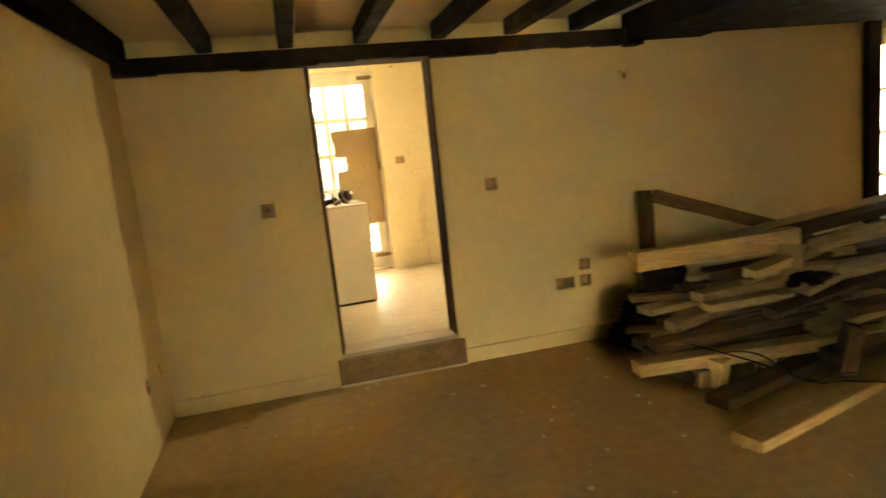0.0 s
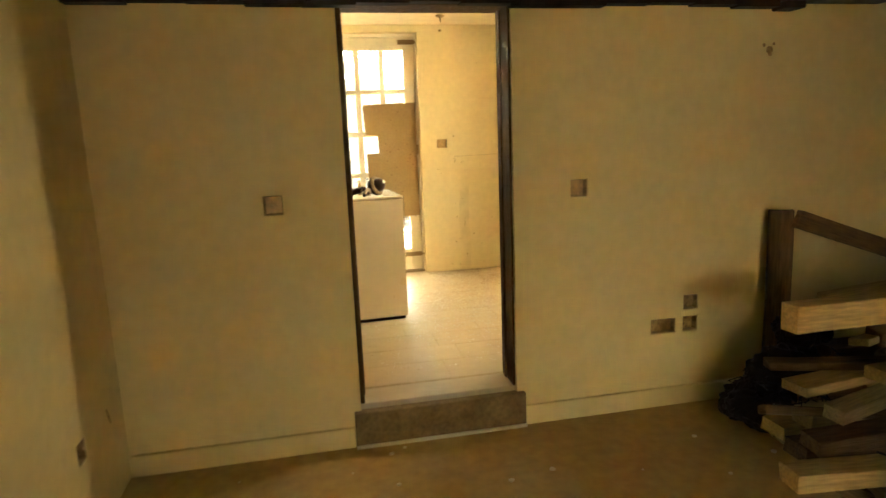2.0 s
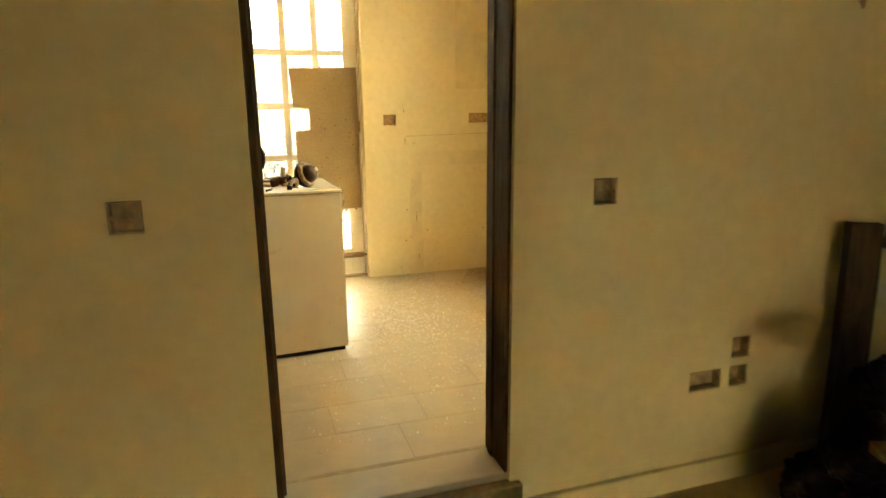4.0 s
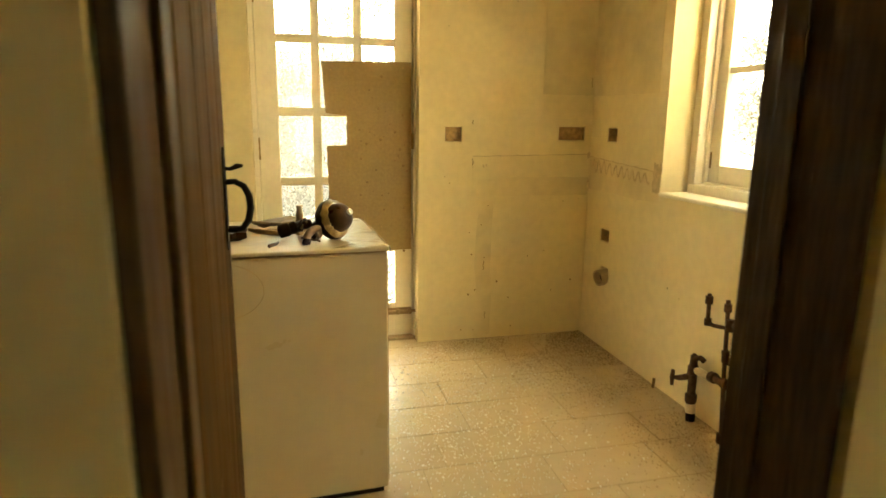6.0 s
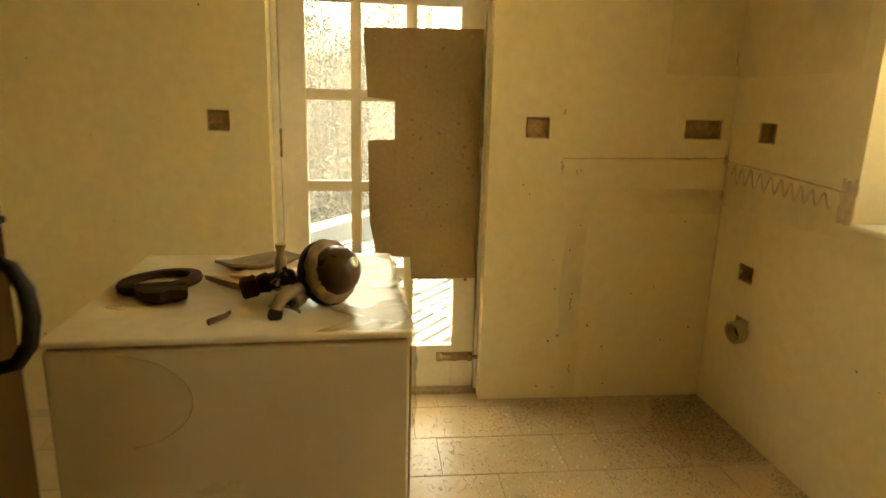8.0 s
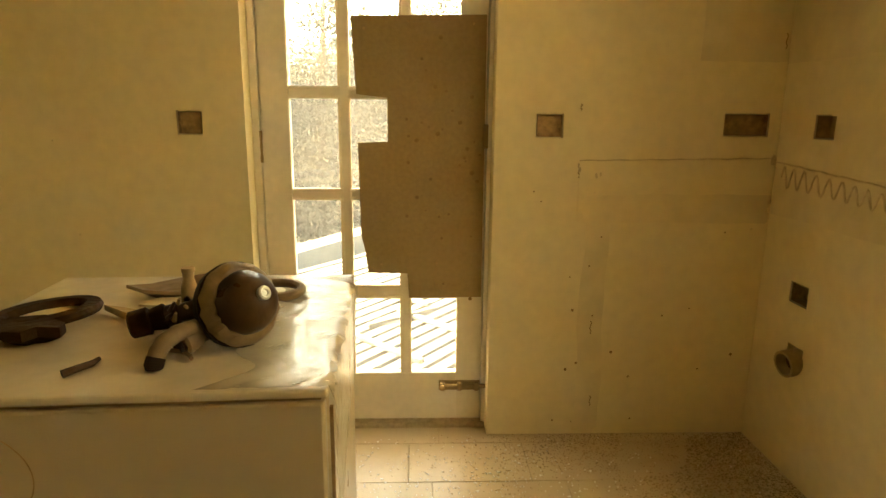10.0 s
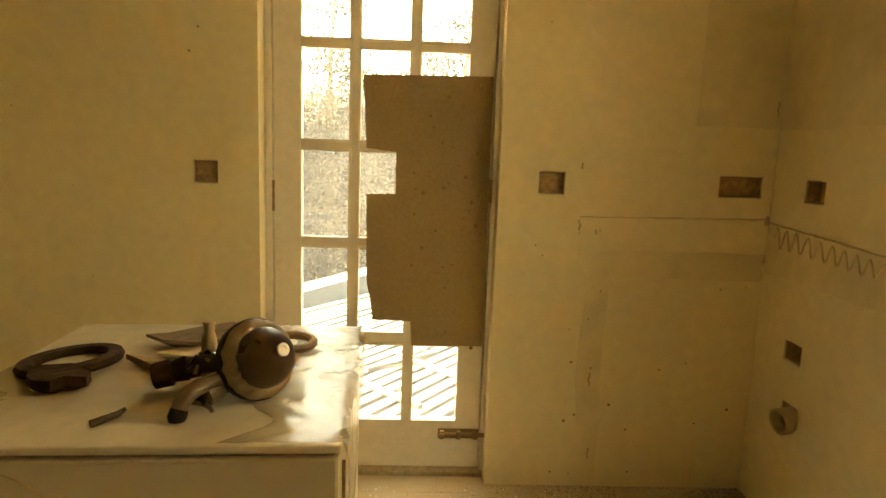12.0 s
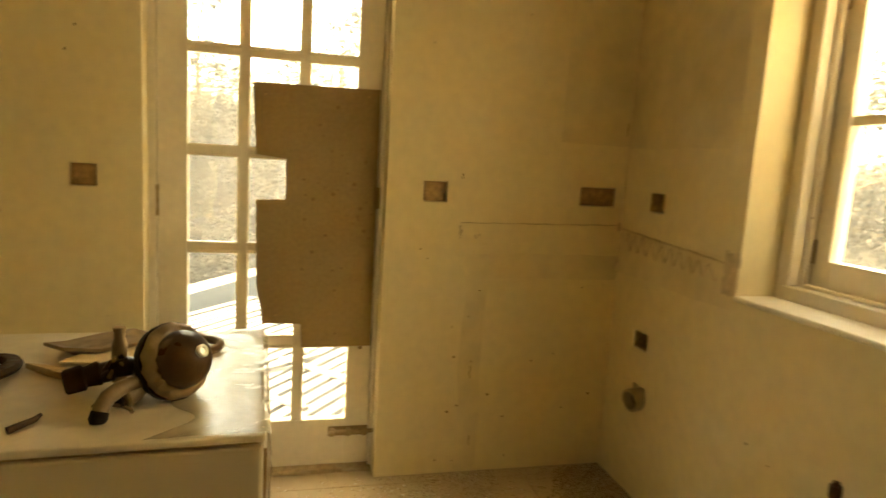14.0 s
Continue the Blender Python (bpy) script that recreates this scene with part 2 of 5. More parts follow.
# ---- mesh helpers ----
def box(bm, x0, x1, y0, y1, z0, z1, bevel=0.0):
    r = bmesh.ops.create_cube(bm, size=1.0)
    vs = r["verts"]
    for v in vs:
        v.co = Vector((x0 + (v.co.x + 0.5) * (x1 - x0), y0 + (v.co.y + 0.5) * (y1 - y0), z0 + (v.co.z + 0.5) * (z1 - z0)))
    if bevel:
        es = list({e for v in vs for e in v.link_edges})
        bmesh.ops.bevel(bm, geom=es, offset=bevel, segments=2, affect="EDGES", profile=0.5)
    return bm


def rings(bm, loops, cap=True, closed=False):
    """Skin a list of equal rings of points."""
    vs = [[bm.verts.new(p) for p in ring] for ring in loops]
    k = len(vs[0])
    pairs = list(zip(vs, vs[1:])) + ([(vs[-1], vs[0])] if closed else [])
    for a, b in pairs:
        for i in range(k):
            bm.faces.new((a[i], a[(i + 1) % k], b[(i + 1) % k], b[i]))
    if cap and not closed:
        bm.faces.new(vs[0][::-1]), bm.faces.new(vs[-1])
    return bm


def tube(bm, pts, r, sides=10, closed=False):
    """A round bar along a line of points; r is one radius or one for each point."""
    pts = [Vector(p) for p in pts]
    rad = r if isinstance(r, (list, tuple)) else [r] * len(pts)
    loops, up = [], Vector((0.13, 0.21, 0.97))
    for i, p in enumerate(pts):
        if closed:
            d = pts[(i + 1) % len(pts)] - pts[i - 1]
        else:
            d = pts[min(i + 1, len(pts) - 1)] - pts[max(i - 1, 0)]
        d = d.normalized()
        s = d.cross(up)
        if s.length < 0.05:
            s = d.cross(Vector((1, 0, 0)))
        s.normalize()
        u = s.cross(d)
        up = u
        loops.append([p + rad[i] * (math.cos(a) * s + math.sin(a) * u) for a in (2 * math.pi * j / sides for j in range(sides))])
    return rings(bm, loops, closed=closed)


def lathe(bm, prof, centre, axis, sides=24):
    """Turn a profile of (along, radius) about an axis through centre."""
    axis = Vector(axis).normalized()
    s = axis.cross(Vector((0.1, 0.2, 0.95))).normalized()
    u = s.cross(axis)
    c = Vector(centre)
    return rings(bm, [[c + axis * a + max(r, 1e-4) * (math.cos(t) * s + math.sin(t) * u) for t in (2 * math.pi * j / sides for j in range(sides))] for a, r in prof])


def prism(bm, poly, d0, d1, place):
    """Extrude a 2D outline; place(u, v, d) gives the point."""
    a = [bm.verts.new(place(u, v, d0)) for u, v in poly]
    b = [bm.verts.new(place(u, v, d1)) for u, v in poly]
    k = len(poly)
    bm.faces.new(a[::-1]), bm.faces.new(b)
    for i in range(k):
        bm.faces.new((a[i], a[(i + 1) % k], b[(i + 1) % k], b[i]))
    return bm


def mesh_of(name, bm, mat, smooth=False):
    bmesh.ops.recalc_face_normals(bm, faces=bm.faces)
    me = bpy.data.meshes.new(name)
    bm.to_mesh(me)
    bm.free()
    me.materials.append(mat)
    if smooth:
        me.polygons.foreach_set("use_smooth", [True] * len(me.polygons))
        me.set_sharp_from_angle(angle=radians(40))
    return me


def part(name, bm, mat, parent=None, label="", smooth=False):
    ob = new(name, mesh_of(name, bm, mat, smooth))
    ob.parent = parent
    if label:
        tagged(ob, label)
    return ob


def thing(name, label, category, group="", kind=""):
    return tagged(new(name), label, category, group, kind)


def solid(name, bm, mat, label, category, group="", kind="", smooth=False):
    return tagged(part(name, bm, mat, None, "", smooth), label, category, group, kind)


NB = bmesh.new


# ---- the setting ----
WALL_Y, WALL_BACK = 4.265, 4.455          # the wall between the two rooms
LEFT, RIGHT, REAR = -0.60, 5.70, -1.0     # front room
CEIL = 2.13
KF, KC = 0.195, 2.33                      # kitchen floor and ceiling
KX0, KX1, KY1 = -0.62, 2.17, 6.905        # kitchen inner faces
OUT = 0.30                                # thickness of outside walls


def wall(name, axis, front, back, u0, u1, v0, v1, mat, label, holes=(), pits=()):
    """An upright wall with openings right through and pits (u0, u1, v0, v1, depth) sunk into its front face."""
    place = (lambda u, v, d: Vector((u, d, v))) if axis == "y" else (lambda u, v, d: Vector((d, u, v)))
    step = 1 if back > front else -1
    cuts = [*holes, *[p[:4] for p in pits]]
    us = sorted({u0, u1, *[c for h in cuts for c in h[:2]]})
    vs = sorted({v0, v1, *[c for h in cuts for c in h[2:4]]})
    us, vs = [u for u in us if u0 <= u <= u1], [v for v in vs if v0 <= v <= v1]
    bm = NB()
    inside = lambda c, u, v: c[0] < u < c[1] and c[2] < v < c[3]

    def state(i, j):
        if not (0 <= i < len(us) - 1 and 0 <= j < len(vs) - 1):
            return "out", 0
        u, v = (us[i] + us[i + 1]) / 2, (vs[j] + vs[j + 1]) / 2
        if any(inside(h, u, v) for h in holes):
            return "hole", abs(back - front)
        for p in pits:
            if inside(p, u, v):
                return "pit", p[4]
        return "solid", 0

    def quad(*pts):
        bm.faces.new([bm.verts.new(place(*p)) for p in pts])

    for i in range(len(us) - 1):
        for j in range(len(vs) - 1):
            kind, depth = state(i, j)
            a, b, c, d = us[i], us[i + 1], vs[j], vs[j + 1]
            if kind != "hole":
                f = front + step * depth
                quad((a, c, f), (b, c, f), (b, d, f), (a, d, f))
                quad((a, c, back), (a, d, back), (b, d, back), (b, c, back))
            for di, dj, e in ((1, 0, (b, c, b, d)), (-1, 0, (a, c, a, d)), (0, 1, (a, d, b, d)), (0, -1, (a, c, b, c))):
                k2, d2 = state(i + di, j + dj)
                if k2 == "out" and kind != "hole":
                    quad((e[0], e[1], front + step * depth), (e[2], e[3], front + step * depth), (e[2], e[3], back), (e[0], e[1], back))
                elif kind != "out" and k2 != "out" and depth > d2:
                    quad((e[0], e[1], front + step * d2), (e[2], e[3], front + step * d2), (e[2], e[3], front + step * depth), (e[0], e[1], front + step * depth))
    bmesh.ops.remove_doubles(bm, verts=bm.verts, dist=1e-5)
    return solid(name, bm, mat, label, "wall", kind="structure")


# front room: floor, walls, ceiling
solid("floor", box(NB(), LEFT - 0.3, RIGHT + 0.3, REAR - 0.3, WALL_Y + 0.05, -0.12, 0.0), M["screed"],
      "dark dusty brown screed floor of the front room", "floor", kind="structure")
BOX_PITS = [(0.052, 0.134, 1.099, 1.184, 0.040), (1.437, 1.522, 1.098, 1.183, 0.040), (1.868, 2.006, 0.381, 0.459, 0.040),
            (2.045, 2.127, 0.492, 0.573, 0.040), (2.045, 2.127, 0.381, 0.461, 0.040)]
DOOR_U0, DOOR_U1, DOOR_TOP = 0.405, 1.160, 1.945
wall("wall_north", "y", WALL_Y, WALL_BACK, LEFT - 0.3, RIGHT + 0.3, -0.1, 2.55, M["plaster"],
     "cream plastered wall with cut-out socket holes and an open doorway", holes=[(DOOR_U0, DOOR_U1, 0.0, 1.985), (4.548, 5.45, 0.42, 1.93)], pits=BOX_PITS)
W_PITS = [(3.770, 3.850, 0.312, 0.396, 0.040)]
wall("wall_west", "x", LEFT, LEFT - 0.3, REAR - 0.3, WALL_Y, -0.1, 2.55, M["plaster"], "cream plastered side wall with a low socket hole", pits=W_PITS)
NW = (4.548, 5.45, 0.42, 1.93)
wall("wall_east", "x", RIGHT, RIGHT + 0.3, REAR - 0.3, WALL_Y, -0.1, 2.55, M["plaster"], "plain cream plastered side wall")
BACK = -4.0                               # end of the unseen room added behind to shape the light
SW = (0.45, 2.05, 0.30, 2.00)
# unseen doorway and room, added to steer window light onto the north wall
wall("wall_south", "y", REAR, REAR - 0.2, LEFT, RIGHT, -0.1, 2.55, M["plaster"], "unseen cream plastered closing wall, its doorway added to shape the light", holes=[(0.60, 1.95, 0.0, 1.95)])
wall("wall_back_room_south", "y", BACK, BACK - 0.3, -1.2, 3.2, -0.1, 2.55, M["plaster"], "unseen end wall of the added room, with a wide window for light", holes=[SW])
wall("wall_back_room_west", "x", -0.9, -1.2, BACK, REAR - 0.2, -0.1, 2.55, M["plaster"], "plain plastered wall of the added unseen room behind")
wall("wall_back_room_east", "x", 2.9, 3.2, BACK, REAR - 0.2, -0.1, 2.55, M["plaster"], "plain plastered wall of the added unseen room behind")
solid("floor_back_room", box(NB(), -1.2, 3.2, BACK - 0.3, REAR - 0.301, -0.12, 0.0), M["screed"], "dusty brown floor of the added unseen room behind", "floor", kind="structure")
solid("ceiling_back_room", box(NB(), -1.2, 3.2, BACK - 0.3, REAR - 0.301, CEIL + 0.1, CEIL + 0.3), M["ceil"], "plain ceiling of the added unseen room behind", "ceiling", kind="structure")
solid("ceiling", box(NB(), LEFT - 0.3, RIGHT + 0.3, REAR - 0.3, WALL_Y - 0.001, CEIL, CEIL + 0.2), M["ceil"],
      "cream painted plaster ceiling between dark joists", "ceiling", kind="structure")

# dark ceiling timbers
for n, x in enumerate((-0.555, -0.118, 0.318, 0.748, 1.210, 1.664, 2.090)):
    bm = box(NB(), x - 0.042, x + 0.042, REAR, WALL_Y - 0.062, 2.038 if n else 2.005, CEIL + 0.004, 0.008)
    for v in bm.verts:
        v.co.x += 0.006 * math.sin(v.co.y * 1.7 + n)
    solid("ceiling_joist", bm, M["old_beam"], "dark brown stained oak ceiling joist", "beam", "joists of the front room ceiling", "structure")
bm = NB()
tube_pts = 14
for k in range(tube_pts):
    a, b = LEFT + (2.45 - LEFT) * k / tube_pts, LEFT + (2.45 - LEFT) * (k + 1) / tube_pts
    box(bm, a, b, WALL_Y - 0.060, WALL_Y + 0.0, DOOR_TOP + 0.008 * math.sin(k * 1.3), 2.036)
solid("wall_plate_beam", bm, M["old_beam"], "long dark oak beam along the top of the plaster wall", "beam", kind="structure")
solid("main_beam", box(NB(), 2.45, 3.05, REAR, WALL_Y, 1.958, CEIL + 0.003, 0.02), M["old_beam"],
      "massive blackened oak main beam under the ceiling", "beam", kind="structure")
solid("beam_bracket", box(NB(), 2.45, 2.56, WALL_Y - 0.10, WALL_Y - 0.002, 1.925, 1.960, 0.008), M["old_beam"],
      "small dark wooden pad under the main beam", "bracket", kind="structure")
for n in range(7):
    x = 3.05 + 0.385 * n
    solid("ceiling_plank", box(NB(), x + 0.003, x + 0.380, REAR, WALL_Y - 0.002, 1.985, 2.02, 0.004), M["old_beam"],
          "dark boarded ceiling plank beside the main beam", "plank", "dark ceiling boards", "structure")
solid("corner_post", box(NB(), 4.40, 4.535, WALL_Y - 0.05, WALL_Y - 0.002, 0.0, 1.984, 0.012), M["old_beam"],
      "upright dark oak post in the corner by the window", "post", kind="structure")

# skirting plinths either side of the step
for a, b in ((LEFT + 0.002, 0.372), (1.198, RIGHT - 0.002)):
    bm = box(NB(), a, b, WALL_Y - 0.026, WALL_Y - 0.002, 0.0, 0.098, 0.006)
    solid("baseboard", bm, M["plaster"], "cream painted plaster skirting along the wall", "skirting", kind="structure")

# step and door lining
step = thing("door_step", "brown stained timber step board under the doorway", "step", kind="structure")
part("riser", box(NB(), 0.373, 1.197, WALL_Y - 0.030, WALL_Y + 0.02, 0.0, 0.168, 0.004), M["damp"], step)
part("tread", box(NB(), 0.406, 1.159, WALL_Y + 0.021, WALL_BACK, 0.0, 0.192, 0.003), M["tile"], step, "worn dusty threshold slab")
part("edge_strip", box(NB(), 0.373, 1.197, WALL_Y - 0.048, WALL_Y - 0.031, 0.0, 0.012, 0.002), M["white_plastic"], step, "pale strip of dust and mortar along the foot")
lining = thing("door_frame", "dark brown stained door lining of the open doorway", "door frame", kind="structure")
for x0, x1, xs in ((0.406, 0.426, 0.436), (1.147, 1.159, 1.141)):
    jamb = part("jamb", box(NB(), x0, x1, WALL_Y + 0.014, WALL_BACK + 0.004, 0.194, 1.983, 0.004), M["frame_wood"], lining)
    a, b = sorted((xs, x1 if xs > x0 and xs > x1 else x0))
    part("stop", box(NB(), a, b, WALL_Y + 0.120, WALL_BACK - 0.030, 0.194, 1.954, 0.003), M["frame_wood"], jamb)
part("head", box(NB(), 0.427, 1.146, WALL_Y + 0.015, WALL_BACK + 0.004, 1.955, 1.983, 0.003), M["frame_wood"], lining)

# kitchen: walls, ceiling, floor
wall("wall_kitchen_west", "x", KX0, KX0 - 0.3, WALL_BACK, KY1 + OUT, -0.1, 2.6, M["kplaster"], "plain cream kitchen side wall")
GD = (0.360, 1.190)
K_PITS = [(0.137, 0.219, 1.297, 1.376, 0.022), (1.331, 1.423, 1.297, 1.378, 0.022), (1.974, 2.130, 1.307, 1.385, 0.026)]
wall("wall_kitchen_north", "y", KY1, KY1 + OUT, KX0, KX1 + OUT, -0.1, 2.6, M["kplaster"],
     "cream plastered kitchen wall with socket holes and a glazed door", holes=[(GD[0], GD[1], 0.15, 2.275)], pits=K_PITS)
KW = (4.90, 6.205, 1.085, 2.16)
E_PITS = [(6.622, 6.719, 1.308, 1.382, 0.05), (6.634, 6.728, 0.777, 0.846, 0.06), (6.618, 6.700, 0.560, 0.640, 0.06)]
wall("wall_kitchen_east", "x", KX1, KX1 + OUT, WALL_BACK, KY1, -0.1, 2.6, M["kplaster"],
     "cream plastered kitchen wall with window, socket holes and pipe outlet", holes=[KW], pits=E_PITS)
solid("kitchen_ceiling", box(NB(), KX0 - 0.3, KX1 + 0.3, WALL_BACK, KY1 + OUT, KC, KC + 0.26), M["ceil"], "plain pale kitchen ceiling", "ceiling", kind="structure")
solid("roof", box(NB(), -1.0, RIGHT + 0.5, BACK - 0.5, WALL_BACK + 0.02, 2.56, 2.7), M["dark_timber"], "flat closing roof above the rooms", "roof", kind="structure")
kfloor = solid("kitchen_floor", box(NB(), KX0 - 0.05, KX1 + 0.05, WALL_BACK, KY1 + 0.16, 0.0, KF - 0.0022), M["joint"],
               "worn stone-coloured slab floor strewn with glass splinters", "floor", kind="structure")

# window of the front room
def sash(parent, name, axis_x, y0, y1, z0, z1, cols, rows, stile=0.05, bar=0.022, deep=0.045, rail=None):
    """A glazed leaf in a wall that faces along x: stiles, rails, glazing bars and panes."""
    leaf = part(name, box(NB(), axis_x, axis_x + deep, y0, y0 + stile, z0, z1, 0.003), M["paint"], parent)
    part("stile", box(NB(), axis_x, axis_x + deep, y1 - stile, y1, z0, z1, 0.003), M["paint"], leaf)
    for a, b in ((z0, z0 + (rail or stile)), (z1 - stile, z1)):
        part("rail", box(NB(), axis_x + 0.001, axis_x + deep - 0.001, y0 + stile, y1 - stile, a, b, 0.003), M["paint"], leaf)
    gy0, gy1, gz0, gz1 = y0 + stile, y1 - stile, z0 + (rail or stile), z1 - stile
    for c in range(1, cols):
        y = gy0 + (gy1 - gy0) * c / cols
        part("glazing_bar", box(NB(), axis_x + 0.006, axis_x + deep - 0.006, y - bar / 2, y + bar / 2, gz0, gz1), M["paint"], leaf)
    for r in range(1, rows):
        z = gz0 + (gz1 - gz0) * r / rows
        part("glazing_bar", box(NB(), axis_x + 0.008, axis_x + deep - 0.008, gy0, gy1, z - bar / 2, z + bar / 2), M["paint"], leaf)
    pane = part("pane", box(NB(), axis_x + deep * 0.5 - 0.002, axis_x + deep * 0.5 + 0.002, gy0 - 0.004, gy1 + 0.004, gz0 - 0.004, gz1 + 0.004), M["glass"], leaf)
    pane.visible_shadow = False
    return leaf


win = thing("window_1", "tall white painted window with glazing bars in the front room", "window", kind="structure")
win.rotation_euler = (0, 0, radians(90))
EW, RX = (-NW[1], -NW[0], NW[2], NW[3]), WALL_Y - 0.02
for a, b, c, d in ((EW[0], EW[1], EW[2], EW[2] + 0.05), (EW[0], EW[1], EW[3] - 0.05, EW[3]), (EW[0], EW[0] + 0.05, EW[2] + 0.051, EW[3] - 0.051), (EW[1] - 0.05, EW[1], EW[2] + 0.051, EW[3] - 0.051)):
    part("window_frame", box(NB(), RX + 0.10, RX + 0.17, a + 0.001, b - 0.001, c, d, 0.003), M["paint"], win)
mid = (EW[0] + EW[1]) / 2
sash(win, "casement", RX + 0.112, EW[0] + 0.052, mid - 0.002, EW[2] + 0.052, EW[3] - 0.052, 3, 4)
sash(win, "casement", RX + 0.112, mid + 0.002, EW[1] - 0.052, EW[2] + 0.052, EW[3] - 0.052, 3, 4)

# unseen window that lights the front room through the added doorway
win = thing("window_3", "wide white painted window in the added unseen room, lighting the front room", "window", kind="structure")
win.rotation_euler = (0, 0, radians(-90))
SD = -BACK + 0.10
for a, b, c, d in ((SW[0], SW[1], SW[2], SW[2] + 0.05), (SW[0], SW[1], SW[3] - 0.05, SW[3]), (SW[0], SW[0] + 0.05, SW[2] + 0.051, SW[3] - 0.051), (SW[1] - 0.05, SW[1], SW[2] + 0.051, SW[3] - 0.051)):
    part("window_frame", box(NB(), SD, SD + 0.07, a + 0.001, b - 0.001, c, d, 0.003), M["paint"], win)
mid = (SW[0] + SW[1]) / 2
sash(win, "casement", SD + 0.012, SW[0] + 0.052, mid - 0.002, SW[2] + 0.052, SW[3] - 0.052, 2, 3)
sash(win, "casement", SD + 0.012, mid + 0.002, SW[1] - 0.052, SW[2] + 0.052, SW[3] - 0.052, 2, 3)

# kitchen window: outer frame, mullion, two casements, bright sill
win = thing("window_2", "white painted two-light casement kitchen window in a deep reveal", "window", kind="structure")
WX = KX1 + 0.135
bm = box(NB(), KX1 - 0.012, WX - 0.002, KW[0] + 0.002, KW[1] - 0.002, KW[2] - 0.0, KW[2] + 0.018, 0.006)
for v in bm.verts:
    v.co.z += 0.004 * math.sin(v.co.y * 9)
part("window_sill", bm, M["paint"], win, "rough plastered sill, flaking at the edge")
FD = 0.105                                # depth of the frame; the casements sit at its outer side
for a, b, c, d in ((KW[0], KW[1], KW[2], KW[2] + 0.055), (KW[0], KW[1], KW[3] - 0.055, KW[3]), (KW[0], KW[0] + 0.05, KW[2] + 0.056, KW[3] - 0.056), (KW[1] - 0.05, KW[1], KW[2] + 0.056, KW[3] - 0.056)):
    part("window_frame", box(NB(), WX, WX + FD, a + 0.001, b - 0.001, c, d, 0.004), M["paint"], win)
part("inner_bead", box(NB(), WX + 0.040, WX + 0.060, KW[1] - 0.064, KW[1] - 0.0505, KW[2] + 0.057, KW[3] - 0.057, 0.003), M["paint"], win)
part("inner_bead", box(NB(), WX + 0.040, WX + 0.060, KW[0] + 0.052, KW[1] - 0.066, KW[2] + 0.0555, KW[2] + 0.066, 0.003), M["paint"], win)
MULLIONS = (5.345, 5.775)
for y in MULLIONS:
    part("mullion", box(NB(), WX + 0.001, WX + FD - 0.001, y - 0.034, y + 0.034, KW[2] + 0.056, KW[3] - 0.056, 0.005), M["paint"], win)
for y0, y1 in ((KW[0] + 0.053, MULLIONS[0] - 0.036), (MULLIONS[0] + 0.036, MULLIONS[1] - 0.036), (MULLIONS[1] + 0.036, KW[1] - 0.053)):
    leaf = sash(win, "casement", WX + 0.066, y0, y1, KW[2] + 0.058, KW[3] - 0.058, 1, 2, stile=0.066, bar=0.026, rail=0.085, deep=0.05)
    for z in (1.250, 1.98):
        part("hinge", box(NB(), WX + 0.060, WX + 0.0655, y1 - 0.016, y1 + 0.001, z - 0.036, z + 0.036, 0.001), M["hardboard"], leaf, "small rusty steel hinge")
stay = part("window_stay", tube(NB(), [(WX - 0.02, 5.05 + 0.03 * k, 1.185 + 0.004 * math.sin(k)) for k in range(10)], 0.006, 6), M["iron"], win, "black iron window stay")

# glazed garden door: frame, leaf, bars, panes
DY = 6.992
gdoor = thing("door_1", "white painted garden door of fifteen panes, partly boarded over", "door", kind="structure")
for a, b, c, d in ((GD[0], 0.386, KF, 2.275), (1.174, GD[1], KF, 2.275), (0.387, 1.173, 2.247, 2.275)):
    part("door_frame", box(NB(), a + 0.001, b, DY - 0.012, DY + 0.07, c + 0.001, d - 0.001, 0.003), M["paint"], gdoor)
part("threshold", box(NB(), GD[0] + 0.002, GD[1] - 0.002, DY - 0.03, DY + 0.20, 0.150, KF + 0.015, 0.004), M["joint"], gdoor, "worn wooden threshold")
for a, b, c, d in ((0.362, 0.402, 0.212, 2.262), (1.158, 1.188, 0.212, 2.262), (0.403, 1.157, 2.232, 2.262)):
    part("door_stop", box(NB(), a, b, DY + 0.0435, DY + 0.068, c, d, 0.002), M["paint"], gdoor)
COLS = ((0.486, 0.657), (0.695, 0.868), (0.906, 1.078))
ROWS_Z = ((0.405, 0.704), (0.752, 1.070), (1.108, 1.422), (1.460, 1.778), (1.812, 2.140))
L0, L1, Z0, Z1 = 0.389, 1.171, 0.216, 2.244
leaf = part("leaf", box(NB(), L0, COLS[0][0], DY, DY + 0.042, Z0, Z1, 0.002), M["paint"], gdoor)
part("stile", box(NB(), COLS[2][1], L1, DY, DY + 0.042, Z0, Z1, 0.002), M["paint"], leaf)
part("rail", box(NB(), COLS[0][0], COLS[2][1], DY + 0.001, DY + 0.041, Z0, ROWS_Z[0][0], 0.002), M["paint"], leaf)
part("rail", box(NB(), COLS[0][0], COLS[2][1], DY + 0.001, DY + 0.041, ROWS_Z[4][1], Z1, 0.002), M["paint"], leaf)
for (a, b), (c, d) in zip(COLS, COLS[1:]):
    part("glazing_bar", box(NB(), b, c, DY + 0.006, DY + 0.036, ROWS_Z[0][0], ROWS_Z[4][1], 0.004), M["paint"], leaf)
for (a, b), (c, d) in zip(ROWS_Z, ROWS_Z[1:]):
    part("glazing_bar", box(NB(), COLS[0][0], COLS[2][1], DY + 0.008, DY + 0.034, b, c, 0.004), M["paint"], leaf)
